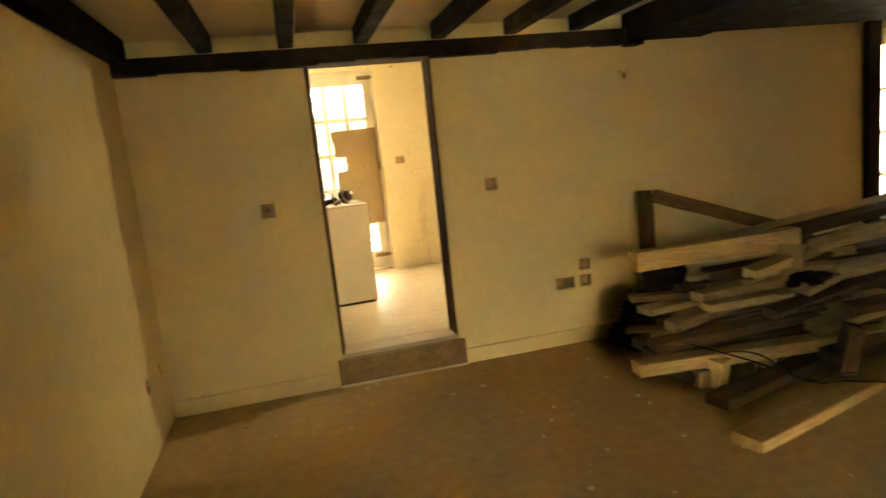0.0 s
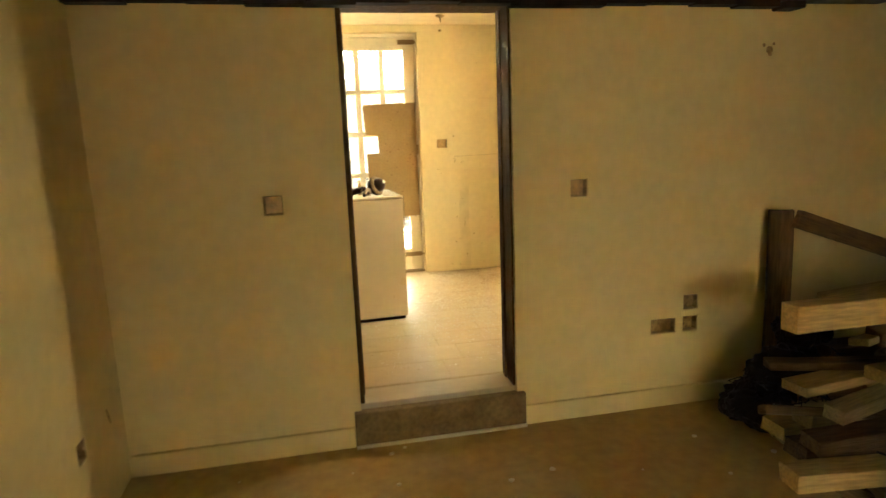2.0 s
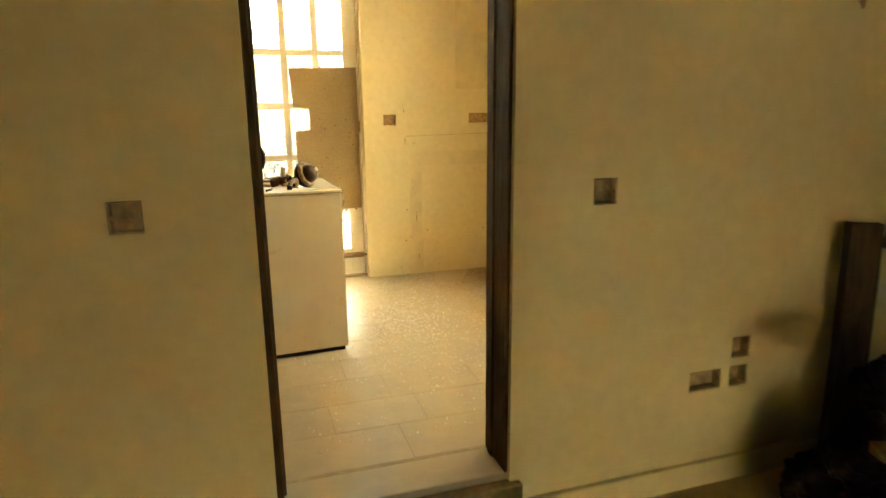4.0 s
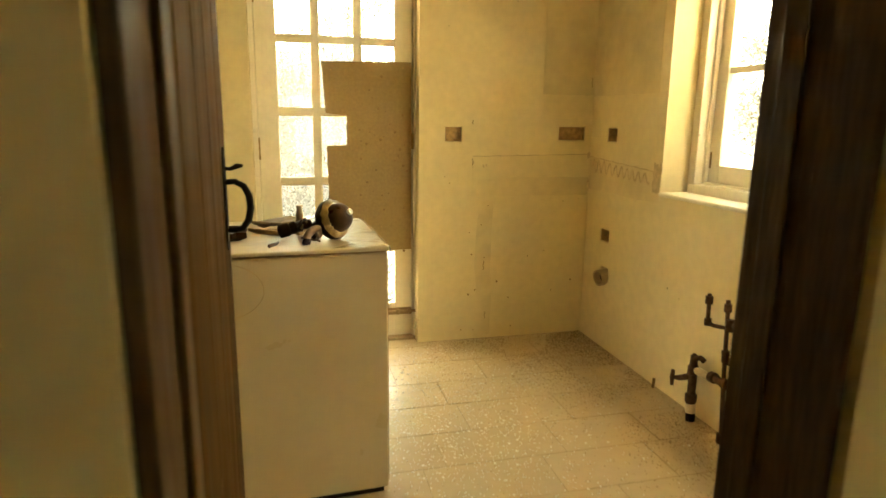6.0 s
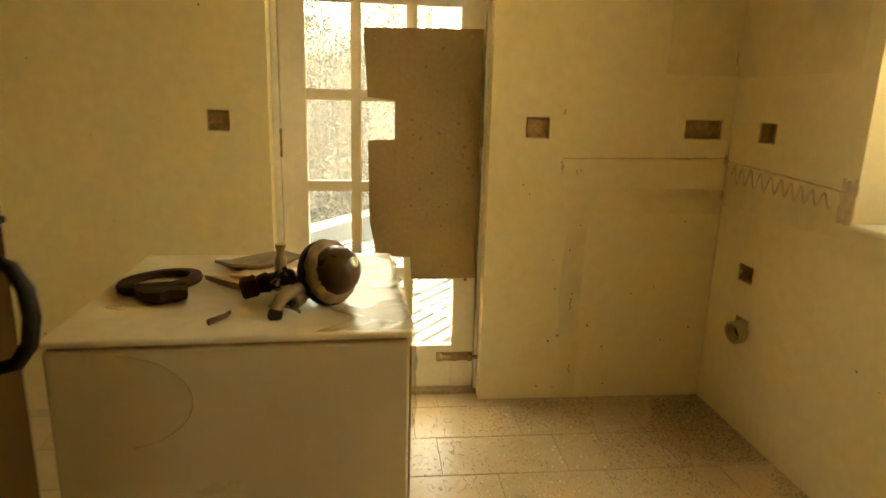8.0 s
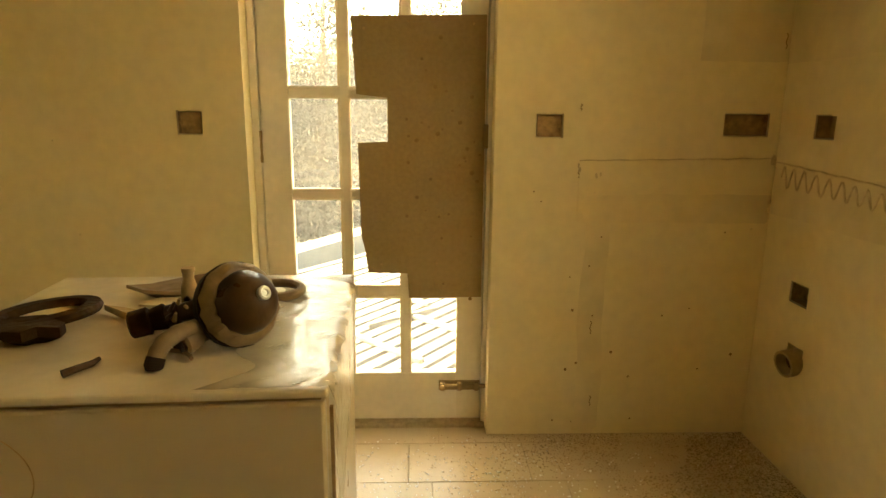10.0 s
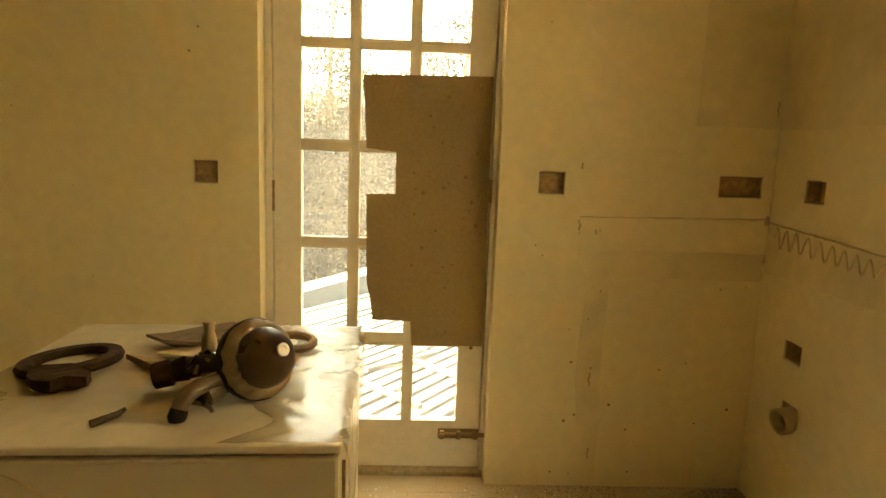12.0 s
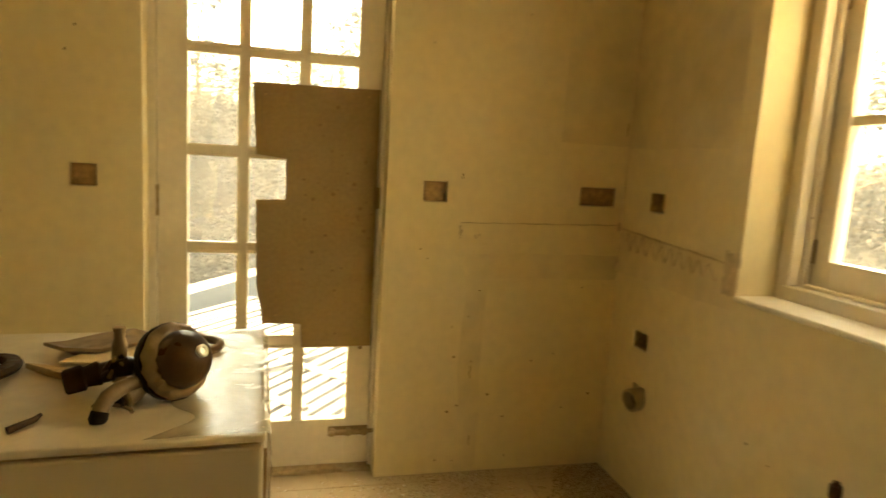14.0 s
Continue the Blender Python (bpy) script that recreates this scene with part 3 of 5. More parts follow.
for x0, x1 in COLS:
    for z0, z1 in ROWS_Z:
        bm = NB()
        t = 0.009
        for q in ((x0 - t, x1 + t, z0 - t, z0 + 0.002), (x0 - t, x1 + t, z1 - 0.002, z1 + t), (x0 - t, x0 + 0.002, z0 + 0.002, z1 - 0.002), (x1 - 0.002, x1 + t, z0 + 0.002, z1 - 0.002)):
            box(bm, q[0], q[1], DY + 0.0025, DY + 0.021, q[2], q[3], 0.0015)
        part("glazing_bead", bm, M["paint"], leaf)
        pane = part("pane", box(NB(), x0 - 0.003, x1 + 0.003, DY + 0.022, DY + 0.026, z0 - 0.003, z1 + 0.003), M["glass"], leaf)
        pane.visible_shadow = False
for x, z0, z1 in ((0.387, 1.20, 1.31), (0.387, 0.50, 0.61), (0.387, 1.95, 2.06)):
    part("hinge", tube(NB(), [(x, DY - 0.006, z0 + (z1 - z0) * k / 6) for k in range(7)], [0.006, 0.0065, 0.005, 0.0065, 0.005, 0.0065, 0.006], 8), M["hardboard"], leaf, "painted-over steel butt hinge")
part("lock_keep", box(NB(), 1.160, 1.176, DY - 0.022, DY - 0.001, 1.256, 1.338, 0.002), M["hardboard"], leaf, "rusty rim lock keep")


# ---- kitchen things ----
# notched sheet nailed over the door
BOARD = ((0.705, 1.690), (1.164, 1.700), (1.166, 0.711), (0.900, 0.708), (0.893, 0.801), (0.752, 0.804), (0.742, 0.880), (0.728, 0.945),
         (0.722, 1.272), (0.827, 1.276), (0.826, 1.424), (0.720, 1.436))
board = thing("covering_board", "notched brown hardboard sheet nailed over the door panes", "board")
part("sheet", prism(NB(), BOARD[::-1], DY - 0.008, DY - 0.001, lambda u, v, d: Vector((u, d, v))), M["hardboard"], board)
part("torn_edge", box(NB(), 0.826, 0.842, DY - 0.0075, DY - 0.001, 1.277, 1.423, 0.001), M["paper"], board, "pale torn edge of the notch")
random.seed(4)
for x, z in ((0.80, 0.835), (1.00, 0.84), (1.00, 0.76), (0.90, 1.675), (1.12, 1.67), (0.75, 1.65)):
    part("nail", lathe(NB(), [(-0.002, 0.002), (0.0, 0.0045), (0.001, 0.0)], (x, DY - 0.0085, z), (0, -1, 0), 8), M["galv"], board, "bright nail head")
for _ in range(34):
    x, z = random.uniform(0.88, 1.15), min(1.64, random.gauss(1.15, 0.24))
    r = random.uniform(0.003, 0.008)
    part("stain", lathe(NB(), [(0.0, r), (0.0006, r * 0.9)], (x, DY - 0.0081, z), (0, -1, 0), 9), M["stain"], board, "dark damp spot")

# tower bolts on the garden door
def door_bolt(x0, x1, z, y, label):
    b = thing("door_bolt", label, "bolt")
    part("plate", box(NB(), x0, x1 - 0.02, y - 0.003, y - 0.0005, z - 0.020, z + 0.020, 0.001), M["hardboard"], b)
    part("rod", tube(NB(), [(x0 + 0.01, y - 0.012, z), (x1, y - 0.012, z)], 0.0085, 10), M["hardboard"], b)
    for x in (x0 + 0.015, (x0 + x1) / 2 - 0.01, x1 - 0.035):
        part("strap", box(NB(), x - 0.009, x + 0.009, y - 0.024, y - 0.003, z - 0.016, z + 0.016, 0.004), M["hardboard"], b)
    part("knob", lathe(NB(), [(0, 0.006), (0.012, 0.006), (0.014, 0.011), (0.024, 0.010), (0.026, 0.0)], (x0 + 0.012, y - 0.018, z), (0, -1, 0.2), 12), M["hardboard"], b)


door_bolt(1.012, 1.190, 0.357, DY - 0.001, "rusty brown bolt at the foot of the garden door")
door_bolt(1.035, 1.205, 2.205, DY - 0.001, "rusty brown bolt at the top of the garden door")


# sunk back boxes left in the walls
def back_box(axis, u, v, w, h, face, depth, into):
    """An empty steel box in its hole; axis is the wall's normal, into is +1 or -1 along it."""
    place = (lambda a, b, d: Vector((a, face + into * d, b))) if axis == "y" else (lambda a, b, d: Vector((face + into * d, a, b)))
    ob = thing("back_box", "empty dull metal socket box sunk in the plaster", "socket box", "empty socket boxes")

    def slab(u0, u1, v0, v1, d0, d1):
        return prism(NB(), ((u0, v0), (u1, v0), (u1, v1), (u0, v1)), d0, d1, place)

    t, g = 0.0015, 0.004
    u0, u1, v0, v1 = u - w / 2 + g, u + w / 2 - g, v - h / 2 + g, v + h / 2 - g
    part("back", slab(u0, u1, v0, v1, depth - t - 0.001, depth - 0.001), M["galv"], ob)
    for q in ((u0, u1, v0, v0 + t), (u0, u1, v1 - t, v1), (u0, u0 + t, v0 + t, v1 - t), (u1 - t, u1, v0 + t, v1 - t)):
        part("side", slab(*q, 0.004, depth - t - 0.001), M["galv"], ob)
    for a in (u0 + 0.006, u1 - 0.006):
        part("lug", slab(a - 0.005, a + 0.005, v - 0.006, v + 0.006, 0.006, 0.008), M["galv"], ob)
    return ob


for u0, u1, v0, v1, d in BOX_PITS:
    back_box("y", (u0 + u1) / 2, (v0 + v1) / 2, u1 - u0, v1 - v0, WALL_Y, d, 1)
for u0, u1, v0, v1, d in K_PITS:
    back_box("y", (u0 + u1) / 2, (v0 + v1) / 2, u1 - u0, v1 - v0, KY1, d, 1)
for u0, u1, v0, v1, d in E_PITS[:2]:
    back_box("x", (u0 + u1) / 2, (v0 + v1) / 2, u1 - u0, v1 - v0, KX1, d, 1)

for u0, u1, v0, v1, d in W_PITS:
    back_box("x", (u0 + u1) / 2, (v0 + v1) / 2, u1 - u0, v1 - v0, LEFT, d, -1)
rose = thing("ceiling_rose", "small dark ceiling rose with a cut flex stub", "ceiling rose")
part("base", lathe(NB(), [(0, 0.036), (0.008, 0.036), (0.016, 0.022), (0.020, 0.012)], (1.310, 6.485, KC), (0, 0, -1), 20), M["hardboard"], rose, smooth=True)
part("flex", tube(NB(), [(1.31, 6.485, KC - 0.018), (1.312, 6.486, KC - 0.035), (1.318, 6.488, KC - 0.05)], 0.004, 7), M["rubber"], rose)
solid("wall_hook", lathe(NB(), [(0, 0.010), (0.006, 0.010), (0.012, 0.005), (0.030, 0.005), (0.034, 0.009), (0.040, 0.0)], (1.390, KY1 - 0.0005, 2.286), (0, -1, -0.2), 12), M["hardboard"], "small brown knob high on the kitchen wall", "hook", smooth=True)

# waste pipe outlet
waste = thing("waste_pipe", "pale grey plastic waste pipe stub out of the wall", "pipe")
bm = NB()
c = Vector((KX1 + 0.05, 6.655, 0.600))
ax = Vector((-1, -0.12, -0.16)).normalized()
lathe(bm, [(0.0, 0.040), (0.066, 0.040), (0.067, 0.044), (0.096, 0.044), (0.096, 0.036), (0.02, 0.034)], c, ax, 24)
part("pipe", bm, M["grey_plastic"], waste, smooth=True)
# dark fill standing in for shade inside the open pipe
part("plug", lathe(NB(), [(0.03, 0.034), (0.060, 0.034), (0.063, 0.0)], c, ax, 20), M["rust"], waste, "dark disc for the shaded inside of the pipe")

# traces of the old fittings on the walls
def wall_patch(name, u0, u1, v0, v1, axis, face, mat, label, category, thick=0.0022, wob=0.004, seed=1):
    rng = random.Random(seed)
    pts = []
    for (a, b), (c, d) in (((u0, v0), (u1, v0)), ((u1, v0), (u1, v1)), ((u1, v1), (u0, v1)), ((u0, v1), (u0, v0))):
        for k in range(8):
            f = k / 8
            pts.append((a + (c - a) * f + rng.uniform(-wob, wob), b + (d - b) * f + rng.uniform(-wob, wob)))
    place = (lambda u, v, d: Vector((u, face - d, v))) if axis == "y" else (lambda u, v, d: Vector((face - d, u, v)))
    return solid(name, prism(NB(), pts, 0.0, thick, place), mat, label, category)


wall_patch("old_paint_patch", 1.872, KX1 - 0.003, 1.553, KC - 0.01, "y", KY1, M["patch"], "darker old paint where a cupboard hung", "paint patch", 0.0015, 0.003, 3)
wall_patch("old_paint_patch", 6.28, KY1 - 0.003, 1.545, KC - 0.01, "x", KX1, M["patch"], "darker old paint where a cupboard hung", "paint patch", 0.0015, 0.003, 4)
wall_patch("splashback_trace", 1.485, KX1 - 0.003, 1.010, 1.222, "y", KY1, M["kplaster"], "thin pale plaster band from a removed splashback", "plaster patch", 0.004, 0.002, 5)
wall_patch("grime_patch", 1.505, KX1 - 0.01, 1.005, 1.105, "y", KY1 - 0.0042, M["patch"], "greyish smeared band under the splashback line", "stain", 0.0012, 0.006, 6)
wall_patch("grime_patch", 1.515, 1.605, 0.215, 1.004, "y", KY1, M["patch"], "vertical dingy streak where a cupboard side stood", "stain", 0.0012, 0.008, 7)
wall_patch("splashback_trace", 6.215, KY1 - 0.006, 1.045, 1.205, "x", KX1, M["patch"], "dingy plaster band from a removed splashback", "plaster patch", 0.0016, 0.005, 8)
wall_patch("damp_patch", 6.208, 6.270, 1.095, 1.225, "x", KX1, M["adhesive"], "rough brown patch beside the window reveal", "stain", 0.0028, 0.008, 9)
solid("splashback_edge", tube(NB(), [(1.484 + 0.0342 * k, KY1 - 0.004, 1.222 + 0.0006 * k + 0.0012 * math.sin(2 * k)) for k in range(21)], 0.0022, 6), M["adhesive"], "dark ragged edge line of the removed splashback", "mark")
solid("splashback_edge", tube(NB(), [(KX1 - 0.003, 6.89 - 0.034 * k, 1.222 - 0.0018 * k + 0.0015 * math.sin(2 * k)) for k in range(20)], 0.003, 6), M["adhesive"], "dark ragged edge line of the removed splashback", "mark")
comb = thing("adhesive_ridges", "wavy combed ridges of brown tile adhesive on plaster", "tile adhesive")
pts = []
for k in range(150):
    f = k / 149
    pts.append((KX1 - 0.0036, 6.855 - 0.56 * f, 1.178 - 0.030 * f + (0.034 - 0.012 * f) * math.sin(f * 62 + 0.7 * math.sin(9 * f))))
part("ridge", tube(NB(), pts, 0.0024, 5), M["adhesive"], comb)
part("ridge", tube(NB(), [(x, y, z + 0.004 * math.sin(31 * y)) for x, y, z in pts[::2]], 0.0024, 5), M["adhesive"], comb)
for x, z, r in ((2.160, 1.228, 0.017), (2.160, 1.09, 0.014), (1.486, 1.190, 0.009), (1.482, 1.205, 0.007), (1.545, 1.170, 0.009), (1.56, 1.175, 0.007)):
    bm = NB()
    bmesh.ops.create_icosphere(bm, subdivisions=2, radius=r)
    for v in bm.verts:
        v.co = Vector((x + v.co.x * 0.6, KY1 - 0.003 + v.co.y * 0.3, z + v.co.z * 1.2)) + 0.25 * r * noise.noise_vector(v.co * 200 + Vector((x * 40, z * 30, 0)))
    solid("plaster_chip", bm, M["adhesive"], "small brown knob of broken plaster", "plaster chip", "plaster chips on the kitchen walls")
rng = random.Random(11)
for _ in range(24):
    if rng.random() < 0.7:
        p, nrm = Vector((rng.choice((rng.uniform(1.22, 2.1), rng.gauss(1.56, 0.05))), KY1 - 0.0005, rng.uniform(0.24, 1.25))), Vector((0, -1, 0))
    else:
        p, nrm = Vector((KX1 - 0.0005, rng.uniform(5.6, 6.8), rng.uniform(0.3, 1.5))), Vector((-1, 0, 0))
    r = rng.uniform(0.0025, 0.006)
    solid("wall_mark", lathe(NB(), [(0, r), (0.0012, r * 0.7), (0.0018, 0)], p, nrm, 7), M["mark"], "small dark spot where a screw sat", "mark", "screw marks on the kitchen walls")
for x, z, ln in ((1.485, 1.185, 0.045), (1.56, 0.62, 0.05), (1.48, 1.40, 0.02), (1.575, 0.33, 0.04), (2.155, 1.62, 0.05)):
    solid("wall_scratch", tube(NB(), [(x + 0.003 * math.sin(k * 2), KY1 - 0.001, z + ln * (k / 5 - 0.5)) for k in range(6)], 0.0020, 5), M["mark"], "short dark scratch in the plaster", "scratch", "scratches on the kitchen wall")

# low cabinet-sized fridge
FX0, FX1, FY0, FY1, FT = 0.215, 0.818, 5.522, 6.095, 1.028
fr = thing("undercounter_fridge", "white enamelled undercounter fridge, back to the room, dusty", "fridge")
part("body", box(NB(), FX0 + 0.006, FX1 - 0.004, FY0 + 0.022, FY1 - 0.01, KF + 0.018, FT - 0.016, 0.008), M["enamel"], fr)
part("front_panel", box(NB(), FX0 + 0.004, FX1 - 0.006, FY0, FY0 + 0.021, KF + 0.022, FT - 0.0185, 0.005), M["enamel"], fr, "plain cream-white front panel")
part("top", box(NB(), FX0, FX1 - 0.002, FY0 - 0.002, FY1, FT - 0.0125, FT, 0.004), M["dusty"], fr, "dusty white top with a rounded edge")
part("shadow_gap", box(NB(), FX0 + 0.01, FX1 - 0.012, FY0 + 0.008, FY1 - 0.02, FT - 0.0186, FT - 0.0120), M["hardboard"], fr, "brown groove under the top")
part("plinth", box(NB(), FX0 + 0.02, FX1 - 0.02, FY0 + 0.012, FY1 - 0.03, KF, KF + 0.019), M["rubber"], fr, "dark recessed plinth")
part("side_trim", box(NB(), FX1 - 0.0038, FX1 + 0.001, FY0 + 0.03, FY0 + 0.036, KF + 0.03, FT - 0.04), M["mark"], fr, "dark seam along the side")
# the fridge stands slightly askew
TURN = Matrix.Translation((0.223, 5.522, 0)) @ Matrix.Rotation(radians(3.0), 4, "Z") @ Matrix.Translation((-0.215, -5.522, 0))
fr.matrix_world = TURN
bm = NB()
nx, ny = 30, 40
grid = [[None] * ny for _ in range(nx)]
for i in range(nx):
    for j in range(ny):
        y = FY0 + 0.004 + (FY1 - FY0 - 0.012) * j / (ny - 1)
        wide = 0.150 + 0.030 * math.sin(y * 21) + 0.018 * math.sin(y * 47)
        hang = 0.150 + 0.060 * math.sin(y * 9 + 1.0) + 0.02 * math.sin(y * 33)
        f = i / (nx - 1) * (wide + hang)
        fold = abs(noise.noise(Vector((f * 24, y * 15, 0.3)))) + 0.35 * noise.noise(Vector((f * 55, y * 40, 2.0)))
        if f < wide:
            p = (FX1 - wide + f, y, FT + 0.0016 + 0.005 * max(0.0, fold))
        else:
            p = (FX1 + 0.0045 + 0.006 * max(0.0, fold), y, FT + 0.002 - (f - wide))
        grid[i][j] = bm.verts.new(p)
for i in range(nx - 1):
    for j in range(ny - 1):
        bm.faces.new((grid[i][j], grid[i + 1][j], grid[i + 1][j + 1], grid[i][j + 1]))
cover = solid("plastic_film", bm, M["film"], "wrinkled clear plastic film hanging over the fridge edge", "plastic film", smooth=True)
cover.matrix_world = TURN
loop = [(0.33 + 0.115 * math.sin(a), FY0 - 0.0015, 0.925 + 0.075 * math.cos(a) - 0.006 * a) for a in [0.12 * k for k in range(26)]]
pen = solid("pen_line", tube(NB(), loop, 0.0008, 5), M["galv"], "faint curved scratch line on the fridge front", "scratch")
pen.matrix_world = TURN

# things lying on the fridge: round fitting with sockets, ring strap, scraps
lamp = thing("lamp_fitting", "dark brown round lamp fitting with pale rim lying on the fridge", "lamp fitting")
C, AX = Vector((0.676, 5.705, 1.095)), Vector((0.72, -0.62, 0.34)).normalized()
part("dome", lathe(NB(), [(0.004, 0.0485), (0.016, 0.0475), (0.030, 0.043), (0.042, 0.034), (0.050, 0.023), (0.054, 0.011), (0.055, 0.0)], C, AX, 32), M["dark_brown"], lamp, smooth=True)
bm = lathe(NB(), [(0.010, 0.0470), (0.010, 0.0520), (0.003, 0.0610), (-0.006, 0.0640), (-0.010, 0.0605)], C, AX, 48)
for v in bm.verts:
    w = v.co - C
    v.co += AX * 0.0022 * math.sin(11 * math.atan2(w.z, w.x)) + w.normalized() * 0.0012 * math.sin(14 * math.atan2(w.z, w.x))
part("rim", bm, M["pale_band"], lamp, "pale scalloped metal rim", smooth=True)
part("back_shell", lathe(NB(), [(-0.062, 0.018), (-0.054, 0.038), (-0.040, 0.054), (-0.026, 0.0635), (-0.010, 0.0655), (-0.0085, 0.058)], C, AX, 30), M["rubber"], lamp, smooth=True)
E1 = C + AX * 0.053 + Vector((0.004, 0.000, 0.008))
part("eyelet", lathe(NB(), [(-0.004, 0.010), (0.002, 0.0105), (0.004, 0.008), (0.003, 0.0055), (0.0, 0.005)], E1, AX + Vector((0.1, 0, 0.1)), 20), M["shard"], lamp, "white ring eyelet", smooth=True)
part("stem", tube(NB(), [C - AX * 0.05, C - AX * 0.09 + Vector((-0.005, 0, -0.006))], [0.020, 0.014], 12), M["dark_brown"], lamp, smooth=True)
for p, q, r, mt, lab in (((0.600, 5.745, 1.075), (0.535, 5.735, 1.060), 0.017, "dark_brown", "dark bulb socket"), ((0.625, 5.70, 1.062), (0.600, 5.655, 1.050), 0.020, "pale_band", "pale brass cup"),
                         ((0.552, 5.742, 1.064), (0.498, 5.722, 1.053), 0.021, "leather", "worn brown bulb holder")):
    p, q = Vector(p), Vector(q)
    d = q - p
    prof = [(0, r * 0.7), (0.1 * d.length, r), (0.45 * d.length, r * 0.82), (0.5 * d.length, r * 1.05), (0.95 * d.length, r), (d.length, r * 0.75), (d.length * 0.8, r * 0.6)]
    part("socket", lathe(NB(), prof, p, d, 16), M[mt], lamp, lab, smooth=True)
part("cup_mouth", lathe(NB(), [(0, 0.013), (0.002, 0.011), (-0.004, 0.0)], (0.598, 5.652, 1.0495), (-0.5, -0.85, -0.2), 16), M["rubber"], lamp, "black mouth of the cup")
part("wire", tube(NB(), [(0.60 + 0.02 * math.cos(a) - 0.004 * a, 5.64 + 0.014 * math.sin(a), 1.034 + 0.004 * a) for a in [0.4 * k for k in range(12)]], 0.0032, 8), M["pale_band"], lamp, "bent pale flex", smooth=True)
elb = [(0.640, 5.700, 1.064), (0.616, 5.668, 1.070), (0.600, 5.648, 1.069), (0.588, 5.632, 1.062), (0.582, 5.622, 1.051), (0.580, 5.617, 1.042)]
part("elbow", tube(NB(), elb, [0.0115, 0.012, 0.0125, 0.0125, 0.012, 0.0115], 14), M["pale_band"], lamp, "bent dull brass elbow", smooth=True)
part("end_cap", tube(NB(), [(0.581, 5.619, 1.045), (0.579, 5.614, 1.035), (0.579, 5.613, 1.0295)], [0.0128, 0.0132, 0.011], 14), M["rubber"], lamp, "black rubber end of the elbow", smooth=True)
for k in range(9):
    a = 0.7 * k
    q = Vector((0.575 + 0.018 * math.cos(a), 5.735 + 0.016 * math.sin(a * 1.3), 1.070 + 0.010 * math.sin(a)))
    part("prong", tube(NB(), [q, q + Vector((-0.012 * math.cos(a), -0.006, 0.014 + 0.004 * math.sin(3 * a)))], [0.0042, 0.0024], 7), M["dark_brown"] if k % 3 else M["galv"], lamp, smooth=True)
part("hook", tube(NB(), [(0.668 + 0.046 * math.cos(a), 5.955 + 0.030 * math.sin(a), 1.042 + 0.006 * math.sin(a)) for a in [-1.6 + 0.25 * k for k in range(16)]], 0.009, 8), M["pale_band"], lamp, "pale curved hook", smooth=True)
bm = lathe(NB(), [(0, 0.0130), (0.066, 0.0128), (0.075, 0.0105), (0.078, 0.0088), (0.090, 0.0090), (0.091, 0.0105), (0.098, 0.0105), (0.099, 0.0)], (0.562, 5.798, FT + 0.0), (0.02, 0, 1), 18)
solid("small_bottle", bm, M["galv"], "slim pale bottle standing upright on the fridge", "bottle", smooth=True)
# flat ring with a tongue
ring = thing("strap_ring", "flat dark leather ring with a broad tongue on the fridge", "ring")
bm = NB()
RC = Vector((0.312, 5.828, FT + 0.018))
cs = []
for k in range(40):
    a = 2 * math.pi * k / 40
    rad = Vector((math.cos(a), math.sin(a), 0))
    p = RC + Vector((0.068 * math.cos(a), 0.076 * math.sin(a), 0.006 * math.cos(a + 0.6)))
    cs.append([p + rad * dx + Vector((0, 0, dz)) for dx, dz in ((-0.013, -0.005), (-0.011, -0.013), (0.012, -0.013), (0.015, -0.006), (0.011, 0.001), (-0.010, 0.002))])
rings(bm, cs, closed=True)
part("ring", bm, M["leather"], ring, smooth=True)
# scraps
def scrap(name, pts, thick, mat, label, category, curl=0.012, seed=1):
    bm = NB()
    top, low = [], []
    cx, cy = sum(p[0] for p in pts) / len(pts), sum(p[1] for p in pts) / len(pts)
    for s in (1.0, 0.55):
        for x, y in pts:
            px, py = cx + (x - cx) * s, cy + (y - cy) * s
            z = FT + 0.0015 + curl * (0.5 + 0.5 * noise.noise(Vector((px * 22, py * 22, seed))))
            top.append(bm.verts.new((px, py, z + thick)))
            low.append(bm.verts.new((px, py, max(FT + 0.0005, z if s == 1.0 else FT + 0.0005))))
    k = len(pts)
    for vs, flip in ((top, False), (low, True)):
        for i in range(k):
            f = (vs[i], vs[(i + 1) % k], vs[k + (i + 1) % k], vs[k + i])
            bm.faces.new(f[::-1] if flip else f)
        inner = vs[k:]
        bm.faces.new(inner[::-1] if flip else inner)
    for i in range(k):
        bm.faces.new((low[i], low[(i + 1) % k], top[(i + 1) % k], top[i]))
    return solid(name, bm, mat, label, category, smooth=True)


tongue = scrap("tongue", ((0.286, 5.772), (0.294, 5.738), (0.312, 5.705), (0.330, 5.690), (0.358, 5.688), (0.370, 5.706), (0.400, 5.712), (0.394, 5.738), (0.372, 5.755), (0.345, 5.772)),
               0.016, M["leather"], "broad dark crumpled tongue", "strap", 0.016, 3)
tongue.parent = ring
del tongue["category"]
scrap("leather_scrap", ((0.395, 5.935), (0.44, 5.905), (0.50, 5.915), (0.555, 5.955), (0.58, 6.02), (0.53, 6.04), (0.47, 6.03), (0.42, 5.98)), 0.006, M["damp"], "crumpled brown leather scrap on the fridge", "scrap", 0.03, 2)
scrap("paper_scrap", ((0.44, 5.88), (0.53, 5.86), (0.57, 5.92), (0.60, 5.99), (0.52, 5.98), (0.47, 5.93)), 0.004, M["paper"], "pale folded paper scrap on the fridge", "paper", 0.012, 5)
